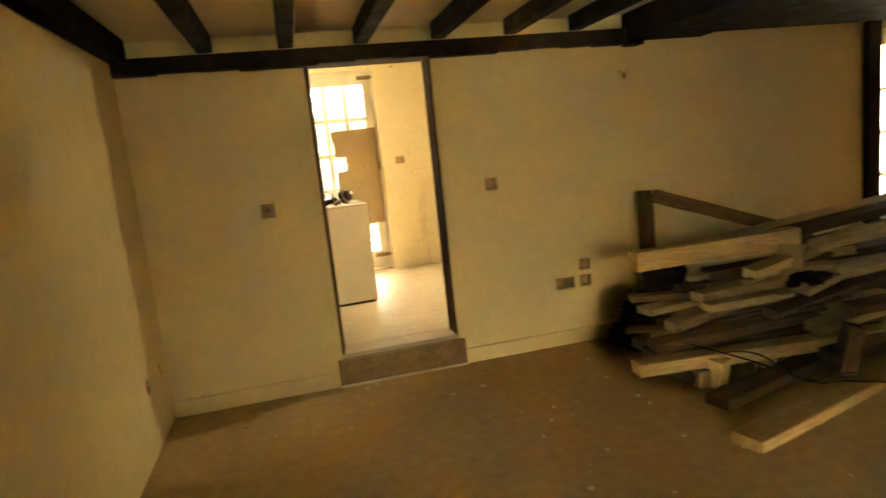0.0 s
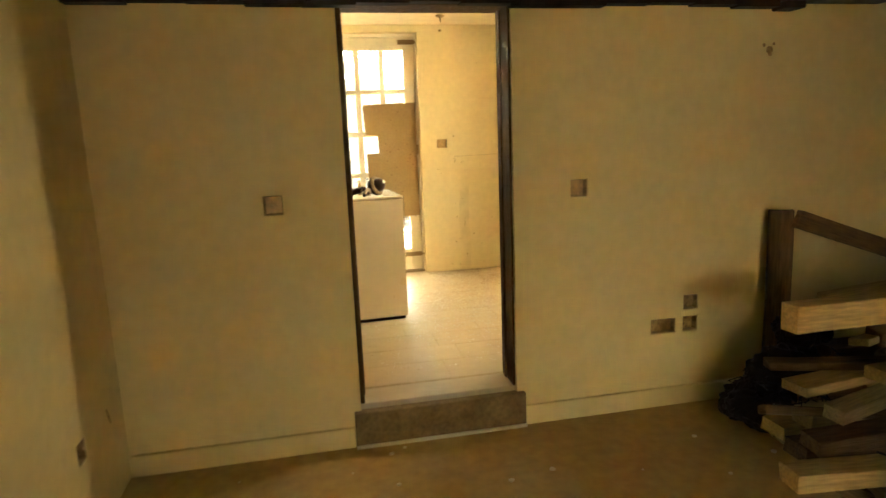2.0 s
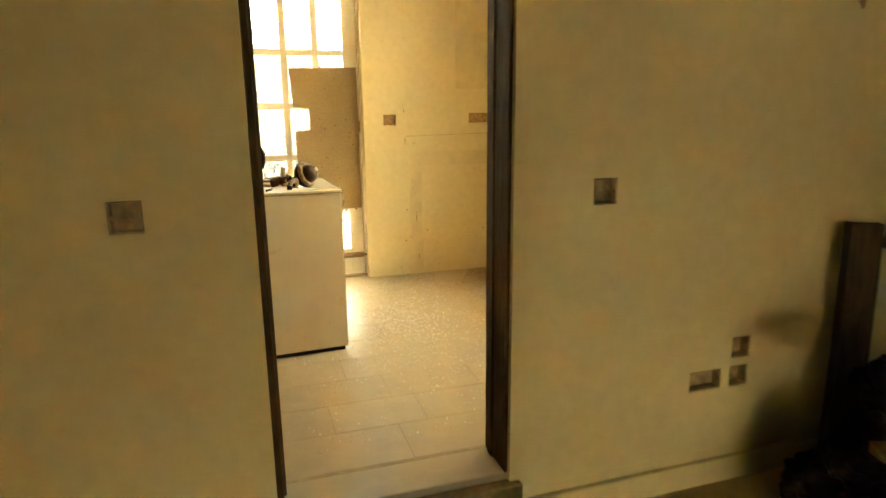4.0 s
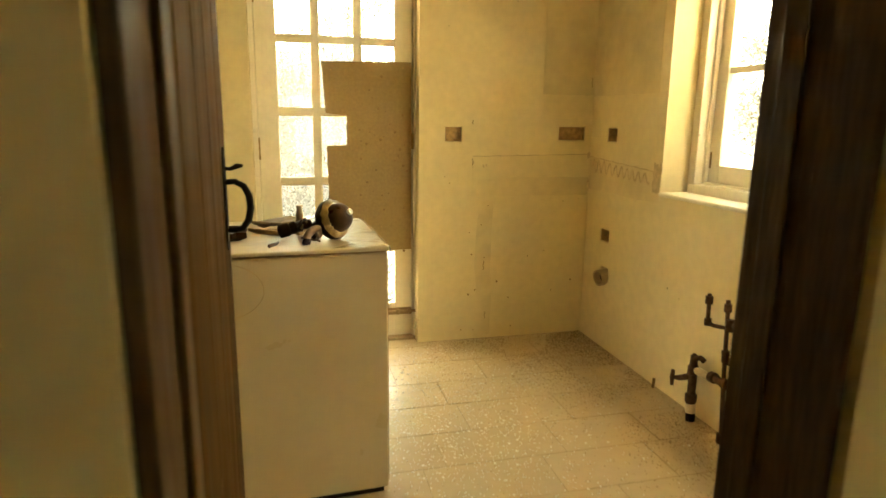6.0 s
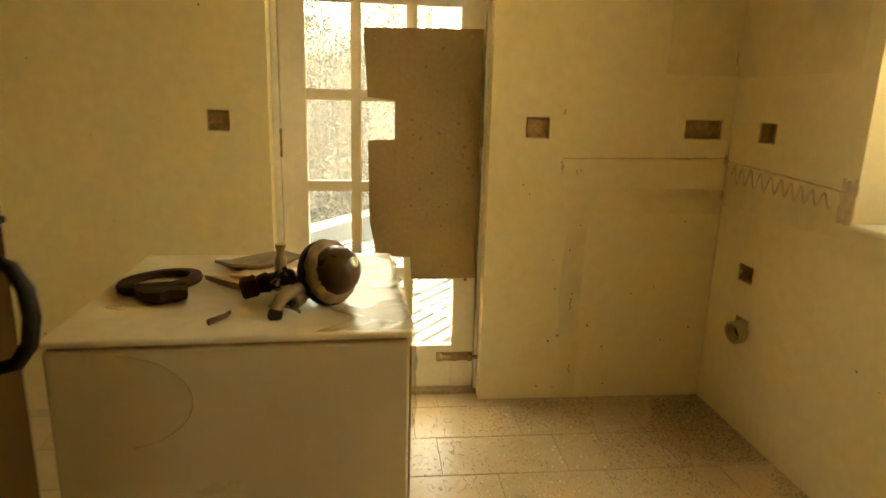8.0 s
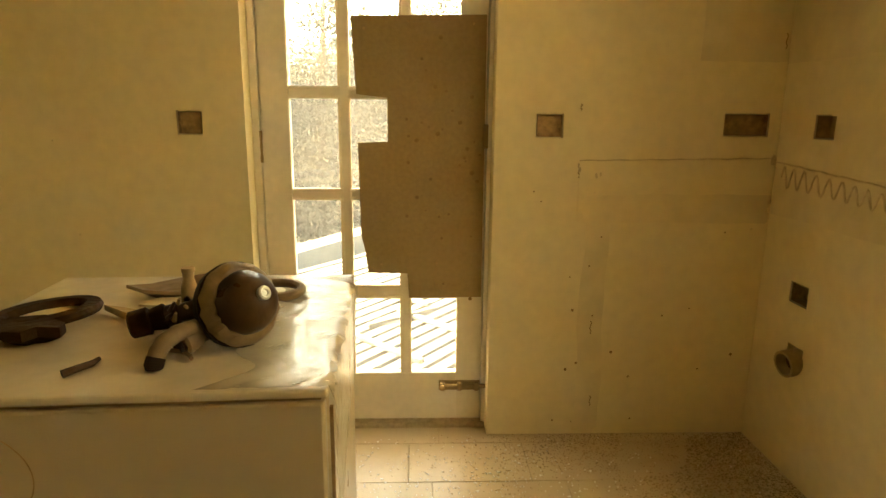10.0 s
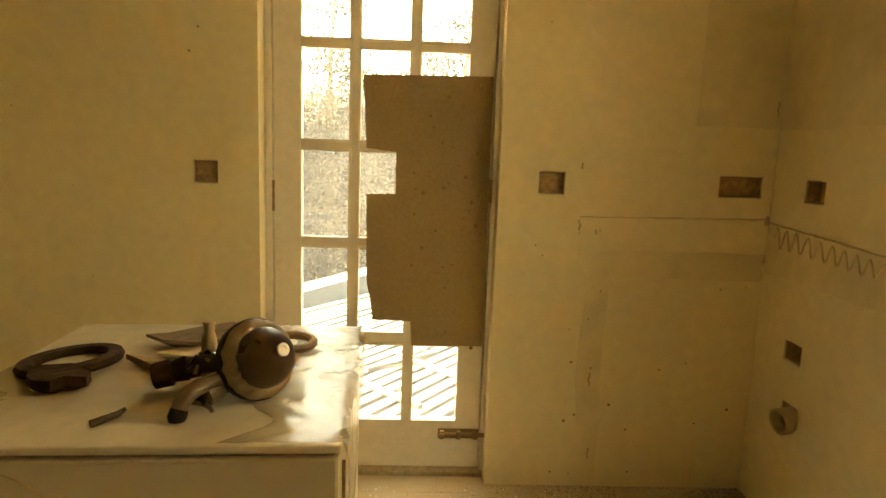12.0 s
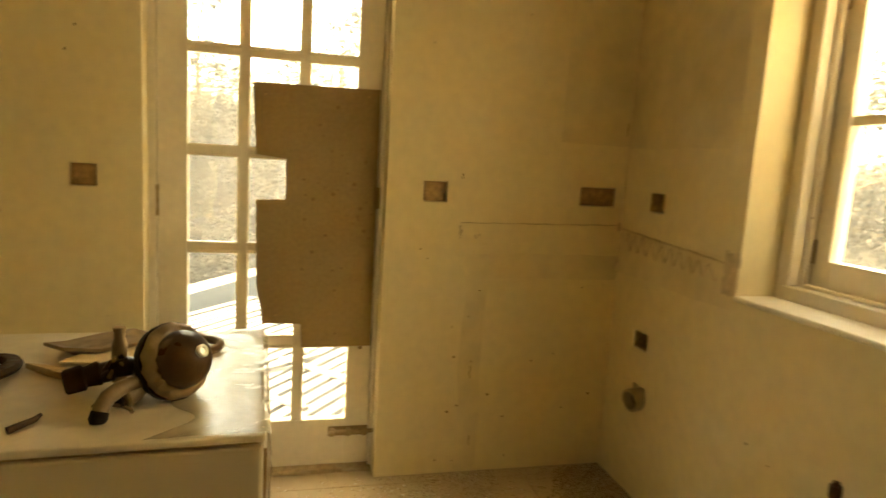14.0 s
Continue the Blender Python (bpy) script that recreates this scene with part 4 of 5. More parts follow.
scrap("wood_sliver", ((0.395, 5.852), (0.43, 5.828), (0.485, 5.79), (0.535, 5.762), (0.54, 5.775), (0.49, 5.815), (0.43, 5.85)), 0.010, M["timber"], "flat brown wooden sliver on the fridge", "wood scrap", 0.010, 8)
scrap("paper_scrap", ((0.53, 5.80), (0.60, 5.83), (0.585, 5.90), (0.545, 5.885)), 0.006, M["paper"], "small pale paper tag among the fittings", "paper", 0.02, 9)
bm = NB()
tube(bm, [(0.470, 5.590, FT + 0.006), (0.482, 5.602, FT + 0.008), (0.492, 5.622, FT + 0.007), (0.497, 5.634, FT + 0.010)], [0.006, 0.0055, 0.005, 0.003], 8)
solid("wall_plug", bm, M["rust"], "small bent brown plug lying on the fridge", "debris", smooth=True)

# open plank door with thumb latch
pd = thing("plank_door", "varnished brown plank door standing wide open on its hinges", "door")
PX0, PX1 = 0.372, 0.405
edges = [4.475, 4.640, 4.790, 4.925, 5.062, 5.175]
for a, b in zip(edges, edges[1:]):
    bm = box(NB(), PX0, PX1, a + 0.0025, b - 0.0025, KF + 0.012, 1.935, 0.005)
    part("plank", bm, M["plank_wood"], pd)
for z in (0.42, 1.06, 1.70):
    part("ledge", box(NB(), PX0 - 0.026, PX0 - 0.0005, 4.50, 5.165, z - 0.06, z + 0.06, 0.006), M["plank_wood"], pd)
for z in (0.55, 1.62):
    hg = part("strap_hinge", box(NB(), PX0 - 0.0305, PX0 - 0.0265, 4.48, 4.85, z - 0.014, z + 0.014, 0.001), M["iron"], pd, "black iron strap hinge")
latch = part("latch_plate", prism(NB(), [(5.103 + w * s, z) for s, seq in ((1, ((0.006, 1.128), (0.014, 1.145), (0.011, 1.175), (0.009, 1.235), (0.011, 1.30), (0.015, 1.325), (0.004, 1.345))), (-1, ((0.004, 1.345), (0.015, 1.325), (0.011, 1.30), (0.009, 1.235), (0.011, 1.175), (0.014, 1.145), (0.006, 1.128)))) for w, z in seq],
                               PX1 + 0.0005, PX1 + 0.0045, lambda u, v, d: Vector((d, u, v))), M["iron"], pd, "long black iron latch plate")
dpts = [(PX1 + 0.003, 5.104, 1.272), (PX1 + 0.022, 5.104, 1.274), (PX1 + 0.040, 5.104, 1.264), (PX1 + 0.050, 5.104, 1.244), (PX1 + 0.052, 5.104, 1.218), (PX1 + 0.047, 5.104, 1.192), (PX1 + 0.034, 5.104, 1.174), (PX1 + 0.018, 5.104, 1.170), (PX1 + 0.003, 5.104, 1.171)]
part("pull_handle", tube(NB(), dpts, [0.006, 0.006, 0.0068, 0.0075, 0.0078, 0.0075, 0.0068, 0.006, 0.006], 10), M["iron"], latch, smooth=True)
part("thumb_lever", tube(NB(), [(PX1 - 0.002, 5.104, 1.302), (PX1 + 0.015, 5.104, 1.300), (PX1 + 0.028, 5.104, 1.306), (PX1 + 0.040, 5.104, 1.307)], [0.0035, 0.004, 0.006, 0.003], 8), M["iron"], latch, smooth=True)

# copper pipework and stop tap on the window wall
pw = thing("pipework", "tarnished copper water pipes with elbows standing off the wall", "pipes")
PXX = KX1 - 0.05
def run(pts, r=0.0080, name="pipe", mat="copper"):
    return part(name, tube(NB(), pts, r, 10), M[mat], pw, smooth=True)


run([(PXX, 5.738, 0.755), (PXX, 5.736, 0.700), (PXX, 5.733, 0.640)])
run([(PXX, 5.731, 0.637), (PXX, 5.690, 0.638), (PXX, 5.612, 0.655)])
run([(PXX, 5.632, 0.760), (PXX, 5.622, 0.640), (PXX, 5.612, 0.480), (PXX, 5.600, 0.340), (PXX, 5.585, KF)])
run([(PXX, 5.606, 0.668), (PXX, 5.560, 0.678), (PXX, 5.480, 0.688)])
run([(PXX, 5.476, 0.688), (PXX, 5.468, 0.610), (PXX, 5.462, 0.470)])
run([(PXX + 0.015, 5.655, 0.420), (PXX + 0.015, 5.560, 0.430), (PXX + 0.015, 5.500, 0.470), (PXX + 0.01, 5.462, 0.490)], 0.012)
run([(PXX + 0.02, 5.575, 0.46), (PXX + 0.02, 5.565, 0.33), (PXX + 0.02, 5.555, KF)], 0.0105)
for p, q, r in (((PXX, 5.738, 0.745), (PXX, 5.737, 0.715), 0.0145), ((PXX, 5.733, 0.655), (PXX, 5.730, 0.628), 0.0145), ((PXX, 5.630, 0.745), (PXX, 5.628, 0.715), 0.014), ((PXX, 5.616, 0.565), (PXX, 5.612, 0.520), 0.0145),
                ((PXX, 5.609, 0.690), (PXX, 5.606, 0.645), 0.0155), ((PXX, 5.490, 0.688), (PXX, 5.472, 0.684), 0.015), ((PXX, 5.465, 0.52), (PXX, 5.462, 0.46), 0.016), ((PXX, 5.588, 0.235), (PXX, 5.586, KF + 0.001), 0.017)):
    part("fitting", tube(NB(), [p, q], r, 12), M["rust"], pw, "dark compression fitting")
val = part("valve", lathe(NB(), [(0, 0.012), (0.004, 0.022), (0.028, 0.022), (0.030, 0.015), (0.075, 0.015), (0.077, 0.021), (0.10, 0.021), (0.102, 0.01)], (PXX, 5.685, 0.432), (0, -1, 0.06), 14), M["rust"], pw, "dark brass service valve", smooth=True)
part("white_joint", lathe(NB(), [(0, 0.010), (0.01, 0.016), (0.075, 0.015), (0.085, 0.010)], (PXX + 0.002, 5.775, 0.420), (0, -1, 0.05), 12), M["grey_plastic"], pw, "pale plastic push-fit joint", smooth=True)
part("bracket", box(NB(), PXX + 0.011, KX1 - 0.001, 5.601, 5.625, 0.505, 0.530, 0.002), M["rust"], pw)
tap = thing("garden_tap", "dark brass stop tap standing up from the floor", "tap")
tx, ty = PXX, 5.785
part("body", lathe(NB(), [(0, 0.016), (0.02, 0.024), (0.045, 0.024), (0.05, 0.017), (0.13, 0.017), (0.135, 0.023), (0.165, 0.022), (0.175, 0.016), (0.212, 0.015), (0.222, 0.004)], (tx, ty, 0.262), (0.02, 0.05, 1), 16), M["rust"], tap, smooth=True)
part("pipe", tube(NB(), [(tx, ty - 0.01, KF), (tx, ty - 0.005, 0.232)], 0.019, 14), M["rubber"], tap, "black pipe collar")
part("sleeve", tube(NB(), [(tx, ty - 0.005, 0.230), (tx, ty, 0.268)], 0.021, 14), M["white_plastic"], tap, "white plastic sleeve")
part("spindle", tube(NB(), [(tx - 0.005, ty + 0.01, 0.385), (tx - 0.018, ty + 0.06, 0.358), (tx - 0.024, ty + 0.095, 0.345)], [0.014, 0.012, 0.007], 10), M["rust"], tap, smooth=True)
part("tap_handle", tube(NB(), [(tx - 0.026, ty + 0.098, 0.310), (tx - 0.026, ty + 0.100, 0.345), (tx - 0.026, ty + 0.098, 0.378)], [0.007, 0.010, 0.007], 8), M["rust"], tap, smooth=True)
part("outlet", tube(NB(), [(tx, ty, 0.462), (tx + 0.01, ty - 0.02, 0.476), (tx + 0.012, ty - 0.04, 0.470)], 0.012, 10), M["rust"], tap, smooth=True)
solid("pipe_stub", tube(NB(), [(KX1 - 0.018, 6.10, KF), (KX1 - 0.017, 6.098, 0.24)], 0.007, 8), M["damp"], "short capped copper stub by the wall", "pipe")

# dark block behind the doorway
blk = thing("meter_base", "dark broken plastic box lying on the kitchen floor", "box")
part("body", box(NB(), 1.512, 1.625, 5.045, 5.150, KF, KF + 0.070, 0.010), M["rubber"], blk)
part("lid", box(NB(), 1.519, 1.618, 5.052, 5.143, KF + 0.070, KF + 0.080, 0.005), M["dark_timber"], blk, "dark cracked lid")


# ---- front room things: heap of reclaimed timber ----
def stick(p, q, w, h, mat, label, name="timber_plank", group="heap of reclaimed timber", twist=0.0, seed=0):
    """A sawn board from p to q (centres of its ends), w wide and h thick, slightly worn and crooked."""
    p, q = Vector(p), Vector(q)
    ln = (q - p).length
    bm = box(NB(), -ln / 2, ln / 2, -w / 2, w / 2, -h / 2, h / 2)
    es = [e for e in bm.edges if abs((e.verts[0].co - e.verts[1].co).x) > ln * 0.5]
    bmesh.ops.subdivide_edges(bm, edges=es, cuts=5)
    bmesh.ops.bevel(bm, geom=[e for e in bm.edges if e.is_boundary or e.calc_face_angle(0) > 0.5], offset=min(0.004, h * 0.12), segments=1, affect="EDGES")
    rng = random.Random(seed)
    bow = rng.uniform(-0.008, 0.008)
    for v in bm.verts:
        f = v.co.x / ln * 2
        v.co.y += bow * (1 - f * f) + 0.0015 * rng.uniform(-1, 1)
        v.co.z += 0.0008 * rng.uniform(-1, 1)
        if abs(f) > 0.98:
            v.co.x += rng.uniform(-0.006, 0.006)
    ob = solid(name, bm, mat, label, "plank", group)
    d = (q - p).normalized()
    ob.matrix_world = Matrix.Translation((p + q) / 2) @ d.to_track_quat("X", "Z").to_matrix().to_4x4() @ Matrix.Rotation(twist, 4, "X")
    return ob


T, DT = M["timber"], M["dark_timber"]
PALE, BROWN = "pale sawn softwood plank in the timber heap", "dark weathered plank in the timber heap"
# leaning frame against the wall
stick((2.50, 4.165, 0.0), (2.515, 4.190, 0.985), 0.105, 0.075, DT, "upright dark timber post leaning against the wall", "timber_post", seed=1)
stick((2.53, 4.105, 0.950), (3.78, 4.105, 0.520), 0.04, 0.085, DT, "sloping dark rail nailed to the upright post", "timber_rail", seed=2)
# bottom layer on the floor
stick((1.965, 2.625, 0.027), (3.30, 3.010, 0.027), 0.150, 0.052, T, "thick pale plank lying flat on the floor", seed=3)
stick((2.115, 3.010, 0.027), (3.10, 3.290, 0.027), 0.140, 0.052, DT, BROWN, seed=4)
for k, (x, y0, y1) in enumerate(((2.22, 3.22, 4.00), (2.62, 3.25, 4.00), (3.05, 3.33, 4.02), (3.50, 3.05, 4.00), (3.95, 2.95, 4.05))):
    stick((x, y0, 0.05), (x + 0.06, y1, 0.05), 0.075, 0.098, DT if k % 2 else T, "stubby bearer block under the timber heap", "timber_bearer", seed=10 + k)
# layers above, mostly running along the wall
rows = [
    ((1.88, 3.335, 0.138), (3.55, 3.120, 0.138), 0.110, 0.070, T, 0.0), ((2.05, 3.50, 0.132), (3.60, 3.45, 0.132), 0.12, 0.062, DT, 0.0),
    ((2.10, 3.68, 0.130), (4.0, 3.72, 0.130), 0.13, 0.060, T, 0.0), ((2.3, 3.88, 0.130), (4.2, 3.90, 0.130), 0.14, 0.060, DT, 0.0),
    ((2.8, 3.02, 0.132), (4.3, 3.15, 0.132), 0.12, 0.065, DT, 0.0),
    ((2.04, 3.42, 0.205), (3.05, 3.36, 0.245), 0.10, 0.060, DT, 0.1), ((2.17, 3.60, 0.205), (3.4, 3.50, 0.215), 0.11, 0.070, T, 0.0),
    ((2.30, 3.82, 0.200), (3.7, 3.76, 0.200), 0.13, 0.075, DT, 0.0), ((2.9, 3.22, 0.215), (4.2, 3.40, 0.230), 0.10, 0.055, T, 0.2),
    ((2.18, 3.46, 0.285), (2.95, 3.62, 0.335), 0.085, 0.060, T, 0.1), ((2.36, 3.70, 0.280), (3.55, 3.58, 0.290), 0.10, 0.060, DT, 0.0),
    ((2.07, 3.55, 0.370), (3.20, 3.70, 0.365), 0.12, 0.040, T, 0.0), ((2.75, 3.36, 0.285), (4.10, 3.62, 0.330), 0.09, 0.055, DT, 0.3),
    ((2.50, 3.86, 0.360), (4.2, 3.84, 0.345), 0.13, 0.080, DT, 0.0), ((2.35, 3.45, 0.430), (3.50, 3.55, 0.425), 0.10, 0.050, T, 0.0),
    ((3.00, 3.40, 0.380), (4.25, 3.78, 0.470), 0.11, 0.050, T, 0.2), ((2.60, 3.70, 0.480), (3.85, 3.60, 0.500), 0.10, 0.060, DT, 0.1),
    ((2.72, 3.48, 0.500), (3.75, 3.66, 0.620), 0.09, 0.060, T, 0.2), ((3.10, 3.62, 0.560), (4.25, 3.72, 0.610), 0.12, 0.055, DT, 0.2),
    ((2.025, 3.545, 0.665), (3.16, 3.60, 0.655), 0.085, 0.110, T, 0.0), ((2.45, 3.82, 0.62), (4.35, 3.70, 0.80), 0.10, 0.055, T, 0.1),
    ((3.00, 3.66, 0.66), (4.40, 3.58, 0.79), 0.11, 0.050, DT, 0.15), ((3.20, 3.50, 0.60), (4.40, 3.42, 0.70), 0.10, 0.045, T, 0.3),
    ((3.25, 3.35, 0.46), (4.35, 3.22, 0.56), 0.10, 0.050, T, 0.2), ((3.1, 3.18, 0.30), (4.3, 3.05, 0.34), 0.11, 0.050, DT, 0.1),
]
for k, (p, q, w, h, mt, tw) in enumerate(rows):
    stick(p, q, w, h, mt, PALE if mt is T else BROWN, twist=tw, seed=30 + k)
for k, (p, q, w, h) in enumerate((((2.62, 3.26, 0.10), (2.64, 3.27, 0.0), 0.09, 0.08), ((2.85, 2.98, 0.053), (2.90, 2.96, 0.30), 0.10, 0.08),
                                   ((2.30, 3.22, 0.15), (2.29, 3.24, 0.0), 0.10, 0.09), ((2.08, 3.36, 0.10), (2.20, 3.30, 0.03), 0.09, 0.06), ((3.05, 3.52, 0.46), (3.07, 3.54, 0.62), 0.14, 0.1))):
    stick(p, q, w, h, DT if k % 2 else T, "short broken offcut wedged in the timber heap", "timber_offcut", seed=80 + k)
rng = random.Random(5)
for k in range(34):
    x, y = rng.uniform(2.25, 4.0), rng.uniform(3.3, 3.8)
    z = rng.choice((0.17, 0.245, 0.315, 0.40, 0.47))
    z -= 0.06 if k == 10 else 0.0
    a = rng.uniform(-0.5, 0.5)
    ln = rng.uniform(0.3, 0.7)
    stick((x - ln / 2 * math.cos(a), y - ln / 2 * math.sin(a), z), (x + ln / 2 * math.cos(a), y + ln / 2 * math.sin(a), z + rng.uniform(-0.03, 0.05)), rng.uniform(0.04, 0.085), rng.uniform(0.025, 0.05), rng.choice((T, T, DT)),
          "short broken lath in the timber heap", "timber_lath", twist=rng.uniform(-0.5, 0.5), seed=120 + k)
# dark tangled rags between the boards, bulked to fill shaded hollows, and loose flex
def tangle(name, c, r, n, mat, label, category, seed, thick=0.006):
    rng = random.Random(seed)
    bm = NB()
    for _ in range(n):
        p = Vector((rng.gauss(0, 1), rng.gauss(0, 1), rng.gauss(0, 0.6))) * r * 0.5
        pts = []
        for k in range(8):
            p = p + Vector((rng.gauss(0, 1), rng.gauss(0, 1), rng.gauss(0, 0.7))) * r * 0.28
            p *= 0.93
            pts.append(Vector(c) + Vector((p.x, p.y, max(p.z, -c[2] + thick))))
        tube(bm, pts, thick, 5)
    return solid(name, bm, mat, label, category, kind="stuff")


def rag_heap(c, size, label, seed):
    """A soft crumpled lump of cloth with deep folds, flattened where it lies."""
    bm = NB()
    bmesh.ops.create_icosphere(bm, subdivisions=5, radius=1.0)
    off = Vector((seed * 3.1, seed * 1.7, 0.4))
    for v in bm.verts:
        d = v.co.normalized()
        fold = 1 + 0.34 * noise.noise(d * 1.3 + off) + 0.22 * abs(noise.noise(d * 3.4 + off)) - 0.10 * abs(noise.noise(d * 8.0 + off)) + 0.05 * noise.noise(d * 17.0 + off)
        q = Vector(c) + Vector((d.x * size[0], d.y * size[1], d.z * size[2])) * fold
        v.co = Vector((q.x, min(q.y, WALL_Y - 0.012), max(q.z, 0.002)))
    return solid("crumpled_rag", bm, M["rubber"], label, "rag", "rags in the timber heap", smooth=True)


# the black lumps also stand in for shade behind the heap
rag_heap((2.30, 3.95, 0.10), (0.20, 0.16, 0.14), "dark crumpled rag on the floor, filling the shade behind the timber", 1)
rag_heap((2.34, 3.90, 0.26), (0.17, 0.14, 0.13), "dark crumpled rag piled up into the shade behind the timber", 2)
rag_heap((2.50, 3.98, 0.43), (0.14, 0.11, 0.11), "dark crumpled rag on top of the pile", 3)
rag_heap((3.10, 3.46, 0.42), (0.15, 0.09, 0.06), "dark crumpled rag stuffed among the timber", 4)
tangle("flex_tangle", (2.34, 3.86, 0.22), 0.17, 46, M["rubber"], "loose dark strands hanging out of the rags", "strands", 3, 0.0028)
solid("loose_cable", tube(NB(), [(2.15 + 0.10 * k + 0.02 * math.sin(k), 3.22 - 0.060 * k + 0.02 * math.cos(2 * k), 0.19 * max(0.0, 1 - k / 5) + 0.060 * (k < 9)) for k in range(10)], 0.0045, 7), M["rubber"], "thin black cable trailing over the boards", "cable", smooth=True)
solid("loose_cable", tube(NB(), [(2.32 + 0.03 * k, 3.24 - 0.03 * k - 0.05 * math.sin(k * 0.35), 0.17 + 0.05 * math.sin(k * 0.5) - 0.007 * k) for k in range(16)], 0.0045, 7), M["rubber"], "thin black cable looped from the heap", "cable", smooth=True)
# crumbs on the floor
rng = random.Random(9)
for _ in range(34):
    x, y = rng.uniform(1.2, 2.5), rng.uniform(2.0, 3.4)
    if rng.random() < 0.3:
        x, y = rng.uniform(-0.4, 2.2), rng.uniform(3.6, 4.2)
    r = rng.uniform(0.005, 0.014)
    bm = NB()
    bmesh.ops.create_icosphere(bm, subdivisions=1, radius=r)
    for v in bm.verts:
        v.co = Vector((x + v.co.x * rng.uniform(0.8, 1.5), y + v.co.y, max(0.0, r * 0.5 + v.co.z * 0.6)))
    solid("rubble_crumb", bm, M["patch"], "pale crumb of plaster on the floor", "rubble", "plaster crumbs on the floor")
solid("wall_scratch", tube(NB(), [(LEFT + 0.0012, 4.075 + 0.006 * k, 0.395 - 0.014 * k) for k in range(6)], 0.0035, 6), M["mark"], "short dark scuff low on the side wall", "scratch")
# fixings left on the walls
for x, z, r in ((2.456, 1.752, 0.018), (2.425, 1.775, 0.009), (2.478, 1.780, 0.008), (2.46, 1.735, 0.012)):
    solid("fixing_hole", lathe(NB(), [(0, r), (0.002, r * 0.8), (0.0022, 0)], (x, WALL_Y - 0.0006, z), (0, -1, 0), 10), M["mark"], "dark ragged hole of a removed wall light", "mark", "holes of a removed wall light")


# ---- outside ----
solid("ground", box(NB(), -150, 150, -150, 200, -0.25, -0.14), M["soil"], "bare trodden garden earth", "ground", kind="structure")
solid("garden_terrace", box(NB(), -3.0, 2.45, 7.21, 12.5, -0.139, -0.04), M["soil"], "raised earth terrace behind the house", "ground", kind="structure")
solid("house_wall_outside", box(NB(), KX1 + OUT, KX1 + OUT + 0.02, WALL_BACK, KY1 + OUT, -0.14, 1.05), M["render_coat"], "rendered outside face of the kitchen wall", "wall", kind="structure")
solid("yard", box(NB(), KX1 + OUT + 0.02, 5.9, WALL_BACK + 0.3, 14.0, -0.139, -0.05), M["concrete"], "pale concrete yard beside the house", "yard", kind="structure")
deck = thing("slatted_decking", "bleached slatted decking laid diagonally outside the door", "decking", kind="structure")
ang = math.atan2(0.80, 0.60)
dv, nv = Vector((math.cos(ang), math.sin(ang), 0)), Vector((-math.sin(ang), math.cos(ang), 0))
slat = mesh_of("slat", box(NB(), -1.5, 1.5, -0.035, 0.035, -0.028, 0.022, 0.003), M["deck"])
for k in range(-14, 16):
    c = Vector((0.85, 8.35, 0.075)) + nv * 0.102 * k
    ob = new("slat", slat)
    ob.parent = deck
    ob.matrix_world = Matrix.Translation(c + dv * 0.05 * math.sin(k * 2.1)) @ Matrix.Rotation(ang + 0.012 * math.sin(k * 1.7), 4, "Z")
for k in (-1.1, 0.0, 1.1):
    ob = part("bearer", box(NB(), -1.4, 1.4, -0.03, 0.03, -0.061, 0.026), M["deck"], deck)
    ob.matrix_world = Matrix.Translation(Vector((0.85, 8.35, 0.021)) + dv * k) @ Matrix.Rotation(ang + math.pi / 2, 4, "Z")
for p, q, w in (((0.80, 8.62, 0.115), (1.25, 8.18, 0.112), 0.035), ((0.45, 8.30, 0.112), (0.95, 7.80, 0.112), 0.03), ((0.55, 9.15, 0.112), (1.0, 8.75, 0.115), 0.04), ((0.62, 8.35, 0.112), (1.05, 8.62, 0.135), 0.03)):
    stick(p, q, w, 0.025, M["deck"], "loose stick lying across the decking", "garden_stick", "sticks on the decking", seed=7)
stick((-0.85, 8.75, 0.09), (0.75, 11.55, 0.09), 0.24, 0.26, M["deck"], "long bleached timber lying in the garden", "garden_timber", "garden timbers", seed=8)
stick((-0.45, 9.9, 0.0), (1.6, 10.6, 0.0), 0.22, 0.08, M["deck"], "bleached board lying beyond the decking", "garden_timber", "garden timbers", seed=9)


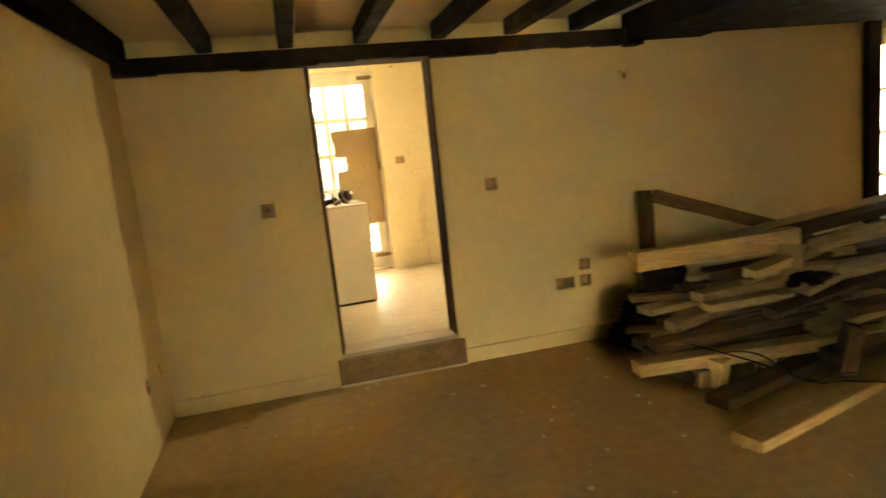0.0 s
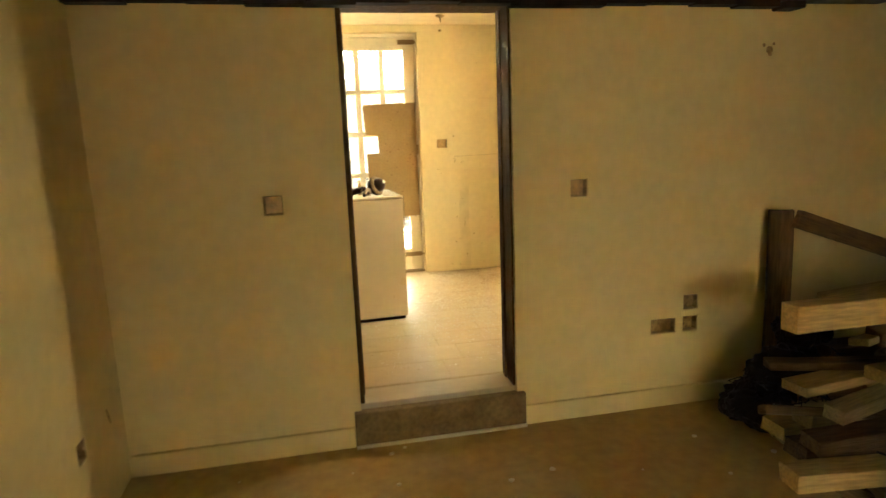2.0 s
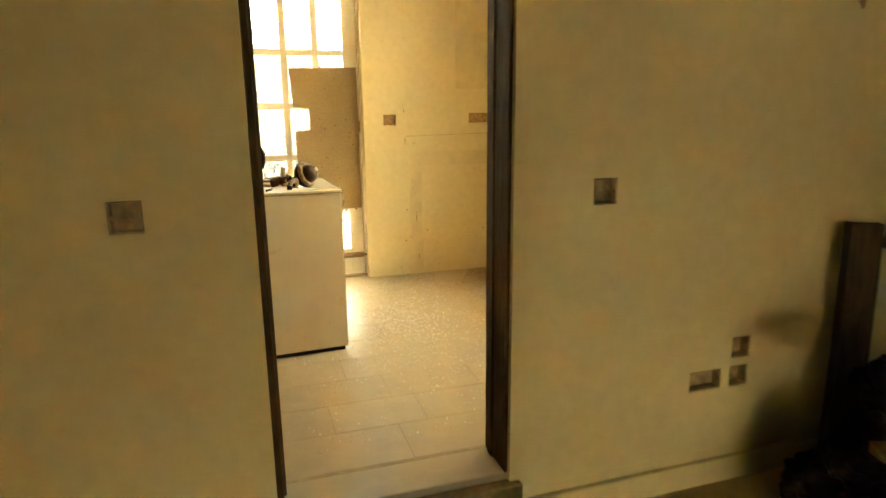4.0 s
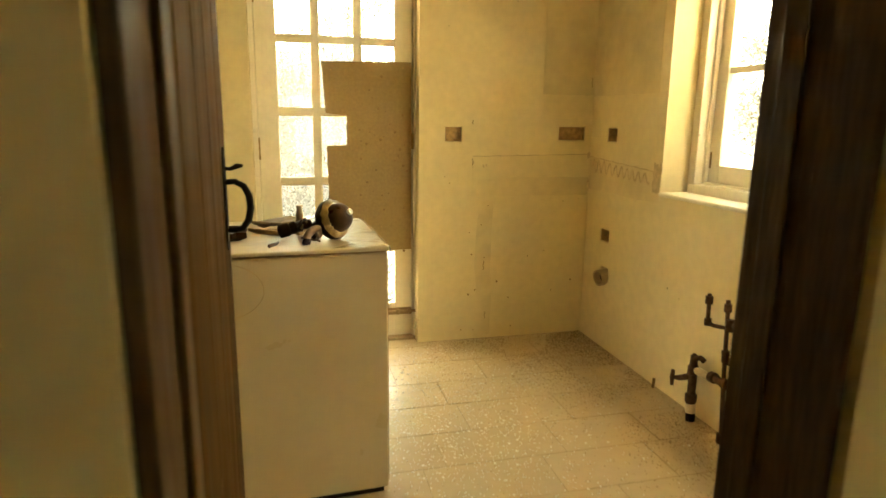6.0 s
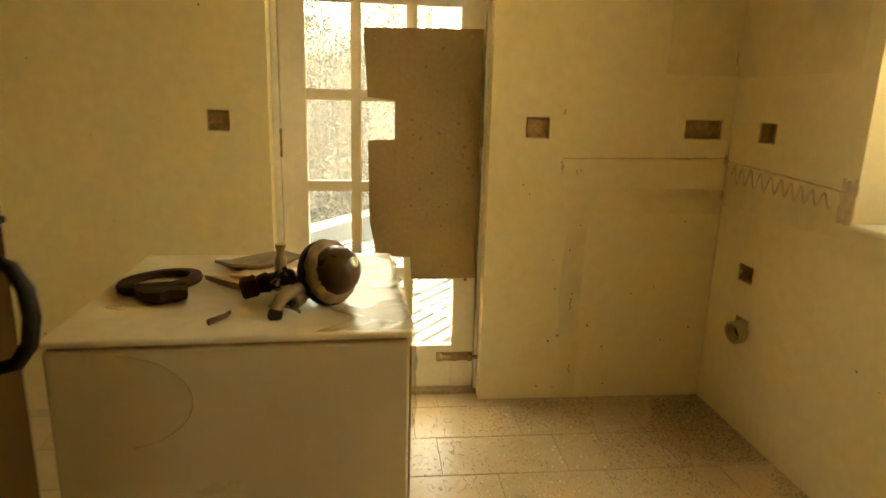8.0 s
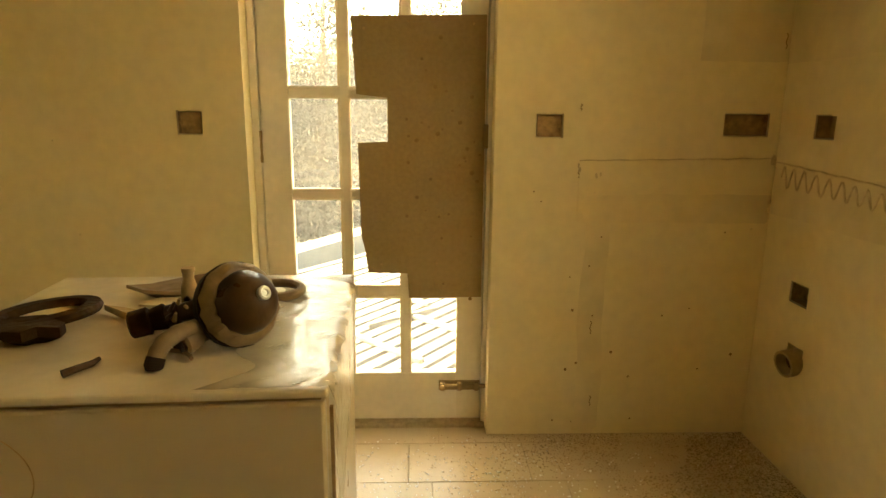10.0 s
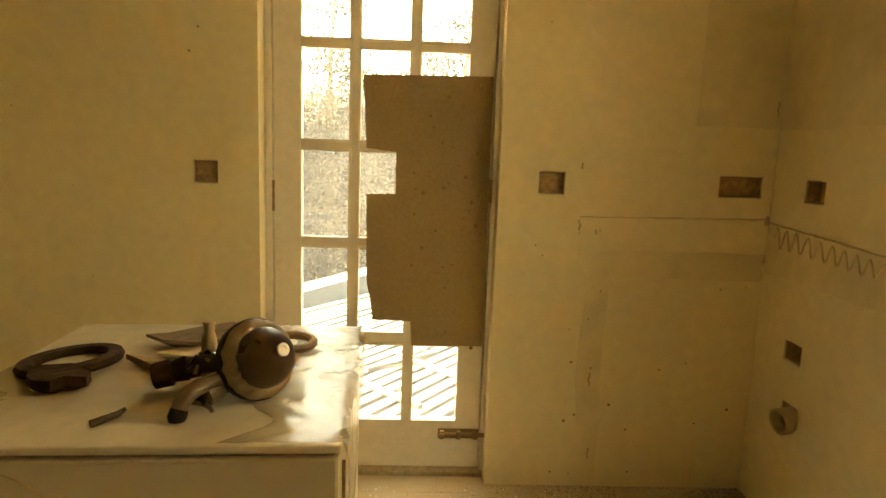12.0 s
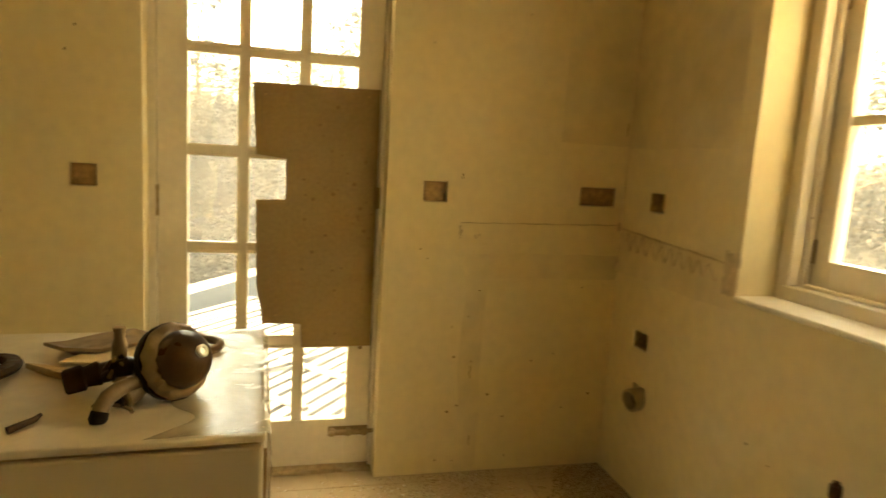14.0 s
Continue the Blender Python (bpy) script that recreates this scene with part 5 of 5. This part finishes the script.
def thicket(name, n, x0, x1, y0, y1, height, leaf_size, label, category, seed, mat="leaf"):
    """Stems with many small pointed leaves, uneven on top."""
    rng = random.Random(seed)
    verts, faces = [], []
    for _ in range(n):
        x, y = rng.uniform(x0, x1), rng.uniform(y0, y1)
        h = height(x, y) * rng.uniform(0.55, 1.05)
        lean = Vector((rng.gauss(0, 0.12), rng.gauss(0, 0.12), 1)).normalized()
        base = Vector((x, y, -0.15))
        i = len(verts)
        for s, w in ((0, 0.006), (1, 0.002)):
            p = base + lean * h * s
            verts += [p + Vector((-w, 0, 0)), p + Vector((w, 0, 0)), p + Vector((0, w, 0))]
        faces += [(i, i + 1, i + 4, i + 3), (i + 1, i + 2, i + 5, i + 4), (i + 2, i, i + 3, i + 5)]
        for _ in range(46):
            p = base + lean * h * rng.uniform(0.12, 1.0) + Vector((rng.gauss(0, 0.10), rng.gauss(0, 0.10), rng.gauss(0, 0.04)))
            d = Vector((rng.gauss(0, 1), rng.gauss(0, 1), rng.gauss(0.5, 0.8))).normalized()
            s = d.cross(Vector((rng.gauss(0, 1), rng.gauss(0, 1), rng.gauss(0, 1)))).normalized()
            ln, wd = leaf_size * rng.uniform(0.6, 1.5), leaf_size * rng.uniform(0.14, 0.32)
            i = len(verts)
            verts += [p, p + d * ln * 0.5 + s * wd, p + d * ln, p + d * ln * 0.5 - s * wd]
            faces.append((i, i + 1, i + 2, i + 3))
    me = bpy.data.meshes.new(name)
    me.from_pydata([tuple(v) for v in verts], [], faces)
    me.materials.append(M[mat])
    return tagged(new(name, me), label, category, kind="stuff")


thicket("bramble_thicket", 6400, -4.5, 4.5, 11.3, 15.5, lambda x, y: 1.0 + 0.52 * (y - 11.3) + 0.25 * math.sin(x * 1.9) + 0.2 * math.sin(x * 4.3 + y), 0.048, "tangled bramble and reeds behind the house", "shrubs", 21)
thicket("bramble_thicket", 2400, 5.8, 9.5, 2.0, 12.0, lambda x, y: 0.55 + 0.12 * (x - 5.8) + 0.2 * math.sin(y * 2.1), 0.065, "pale shrubs beside the house", "shrubs", 22)

thicket("far_hedge", 3600, -6.5, 7.0, 16.8, 19.5, lambda x, y: 3.1 + 0.35 * math.sin(x * 1.3) + 0.25 * math.sin(x * 3.7 + y), 0.085, "tall pale hedge of reeds and saplings beyond the brambles", "hedge", 23, "pale_leaf")
thicket("far_hedge", 1800, 9.6, 12.0, 2.0, 14.0, lambda x, y: 2.0 + 0.4 * math.sin(y * 1.1) + 0.25 * math.sin(y * 3.1), 0.10, "pale hedge at the far side of the yard", "hedge", 24, "pale_leaf")


def small_tree(at, tall, spread, seed, label):
    rng = random.Random(seed)
    tr = thing("garden_tree", label, "tree", "garden trees")
    bm = NB()
    base = Vector(at)
    top = base + Vector((0.15, 0.1, tall))
    tube(bm, [base, base + Vector((0.05, 0, tall * 0.35)), base + Vector((0.08, 0.06, tall * 0.7)), top], [0.09, 0.07, 0.045, 0.015], 8)
    tips = []
    for k in range(16):
        f = rng.uniform(0.35, 0.95)
        s = base.lerp(top, f)
        a = rng.uniform(0, 6.28)
        e = s + Vector((math.cos(a), math.sin(a), rng.uniform(0.2, 0.9))) * spread * rng.uniform(0.5, 1.0) * (1.15 - f * 0.5)
        tube(bm, [s, s.lerp(e, 0.5) + Vector((0, 0, 0.06)), e], [0.03 * (1.2 - f), 0.018, 0.006], 5)
        tips += [s.lerp(e, g) for g in (0.45, 0.7, 0.9, 1.0)]
    part("trunk", bm, M["bark"], tr)
    verts, faces = [], []
    for t in tips:
        for _ in range(70):
            p = t + Vector((rng.gauss(0, 1), rng.gauss(0, 1), rng.gauss(0, 0.8))) * spread * 0.16
            d = Vector((rng.gauss(0, 1), rng.gauss(0, 1), rng.gauss(-0.2, 0.8))).normalized()
            s = d.cross(Vector((rng.gauss(0, 1), rng.gauss(0, 1), 0.3))).normalized()
            ln = rng.uniform(0.05, 0.10)
            i = len(verts)
            verts += [p, p + d * ln * 0.5 + s * ln * 0.3, p + d * ln, p + d * ln * 0.5 - s * ln * 0.3]
            faces.append((i, i + 1, i + 2, i + 3))
    me = bpy.data.meshes.new("crown")
    me.from_pydata([tuple(v) for v in verts], [], faces)
    me.materials.append(M["leaf"])
    ob = new("crown", me)
    ob.parent = tr
    return tr


small_tree((1.6, 16.5, -0.14), 4.2, 1.3, 31, "slender tree with sparse leaves behind the brambles")
small_tree((-1.0, 17.0, -0.14), 4.6, 1.4, 32, "slender tree with sparse leaves behind the brambles")
small_tree((7.4, 11.2, -0.14), 3.2, 1.2, 33, "leafy tree beyond the kitchen window")


# ---- splinters of glass, then the floor slabs ----
rng = random.Random(77)
verts, faces = [], []
for _ in range(3400):
    x, y = (rng.gauss(1.12, 0.28), rng.gauss(6.0, 0.48)) if rng.random() < 0.80 else (rng.uniform(0.2, 2.1), rng.uniform(4.6, 6.8))
    if not (KX0 < x < KX1 - 0.02 and WALL_BACK < y < KY1 - 0.01) or (FX0 < x < FX1 and FY0 < y < FY1):
        continue
    r = rng.uniform(0.0012, 0.0032) if rng.random() < 0.92 else rng.uniform(0.004, 0.007)
    i = len(verts)
    tilt = Vector((rng.gauss(0, 0.16), rng.gauss(0, 0.16), 1)).normalized()
    a0 = rng.uniform(0, 6.28)
    for h in (0.0, 0.0022):
        for k in range(3):
            a = a0 + 2.1 * k + rng.uniform(-0.3, 0.3)
            px, py = r * math.cos(a), r * math.sin(a)
            verts.append((x + px, y + py, KF + 0.0006 + h - (tilt.x * px + tilt.y * py) * 0.5 + 0.001))
    faces += [(i, i + 2, i + 1), (i + 3, i + 4, i + 5), (i, i + 1, i + 4, i + 3), (i + 1, i + 2, i + 5, i + 4), (i + 2, i, i + 3, i + 5)]
me = bpy.data.meshes.new("glass_splinters")
me.from_pydata(verts, [], faces)
me.materials.append(M["shard"])
tagged(new("glass_splinters", me), "splinters of broken glass on the floor, coloured white for their glitter", "glass", kind="stuff")

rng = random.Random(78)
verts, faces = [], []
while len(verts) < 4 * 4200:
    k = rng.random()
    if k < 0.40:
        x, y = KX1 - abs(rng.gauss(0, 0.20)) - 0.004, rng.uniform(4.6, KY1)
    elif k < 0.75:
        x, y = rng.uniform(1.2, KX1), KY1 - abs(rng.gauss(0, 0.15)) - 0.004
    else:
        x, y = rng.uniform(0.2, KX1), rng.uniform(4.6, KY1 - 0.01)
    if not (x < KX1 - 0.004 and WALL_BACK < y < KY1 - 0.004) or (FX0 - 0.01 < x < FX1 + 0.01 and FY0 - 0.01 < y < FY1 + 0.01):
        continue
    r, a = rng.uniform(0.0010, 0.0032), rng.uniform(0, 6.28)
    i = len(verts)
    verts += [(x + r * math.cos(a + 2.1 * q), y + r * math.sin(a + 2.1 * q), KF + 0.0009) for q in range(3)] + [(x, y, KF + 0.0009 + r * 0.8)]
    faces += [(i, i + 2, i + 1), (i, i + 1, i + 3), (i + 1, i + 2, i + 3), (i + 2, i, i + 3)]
# denser, larger grit in the corner, partly standing in for the shade there
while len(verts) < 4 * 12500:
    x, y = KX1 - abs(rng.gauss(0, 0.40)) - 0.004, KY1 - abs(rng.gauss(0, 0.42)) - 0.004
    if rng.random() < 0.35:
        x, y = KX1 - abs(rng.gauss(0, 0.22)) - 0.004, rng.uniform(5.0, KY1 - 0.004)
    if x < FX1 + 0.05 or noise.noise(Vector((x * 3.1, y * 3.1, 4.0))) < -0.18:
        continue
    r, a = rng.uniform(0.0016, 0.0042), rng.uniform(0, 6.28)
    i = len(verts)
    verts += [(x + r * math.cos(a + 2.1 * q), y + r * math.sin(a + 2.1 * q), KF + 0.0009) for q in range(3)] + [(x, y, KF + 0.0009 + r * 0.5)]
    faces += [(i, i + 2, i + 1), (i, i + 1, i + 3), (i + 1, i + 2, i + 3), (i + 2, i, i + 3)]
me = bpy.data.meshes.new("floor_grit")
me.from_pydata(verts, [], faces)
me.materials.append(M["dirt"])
tagged(new("floor_grit", me), "brown grit and dirt along the kitchen walls, thickened for corner shade", "dirt", kind="stuff")

rng = random.Random(12)
y, row = WALL_BACK + 0.002, 0
ys = [4.465, 4.72, 4.955, 5.19, 5.425, 5.66, 5.895, 6.13, 6.365, 6.605, 6.845, 7.0]
for row, (a, b) in enumerate(zip(ys, ys[1:])):
    x = KX0 - 0.05 - rng.uniform(0, 0.35)
    while x < KX1:
        ln = rng.uniform(0.36, 0.50)
        x0, x1 = max(x, KX0 - 0.04), min(x + ln, KX1 + 0.04)
        if b > KY1 and not (x1 > GD[0] - 0.3 and x0 < GD[1] + 0.3):
            b2 = KY1 + 0.02
        else:
            b2 = min(b, DY - 0.032)
        if x1 - x0 > 0.03 and b2 > a + 0.02:
            w, d = x1 - x0, b2 - a
            dz = rng.uniform(-0.0005, 0.0005)
            bm = box(NB(), -w / 2 + 0.0009, w / 2 - 0.0009, -d / 2 + 0.0009, d / 2 - 0.0009, -0.018, dz)
            bmesh.ops.bevel(bm, geom=[e for e in bm.edges if e.verts[0].co.z > -0.01 and e.verts[1].co.z > -0.01], offset=0.0014, segments=1, affect="EDGES")
            ob = new("slab", mesh_of("slab", bm, M["tile"]))
            ob.parent = kfloor
            ob.location = ((x0 + x1) / 2, (a + b2) / 2, KF)
        x += ln
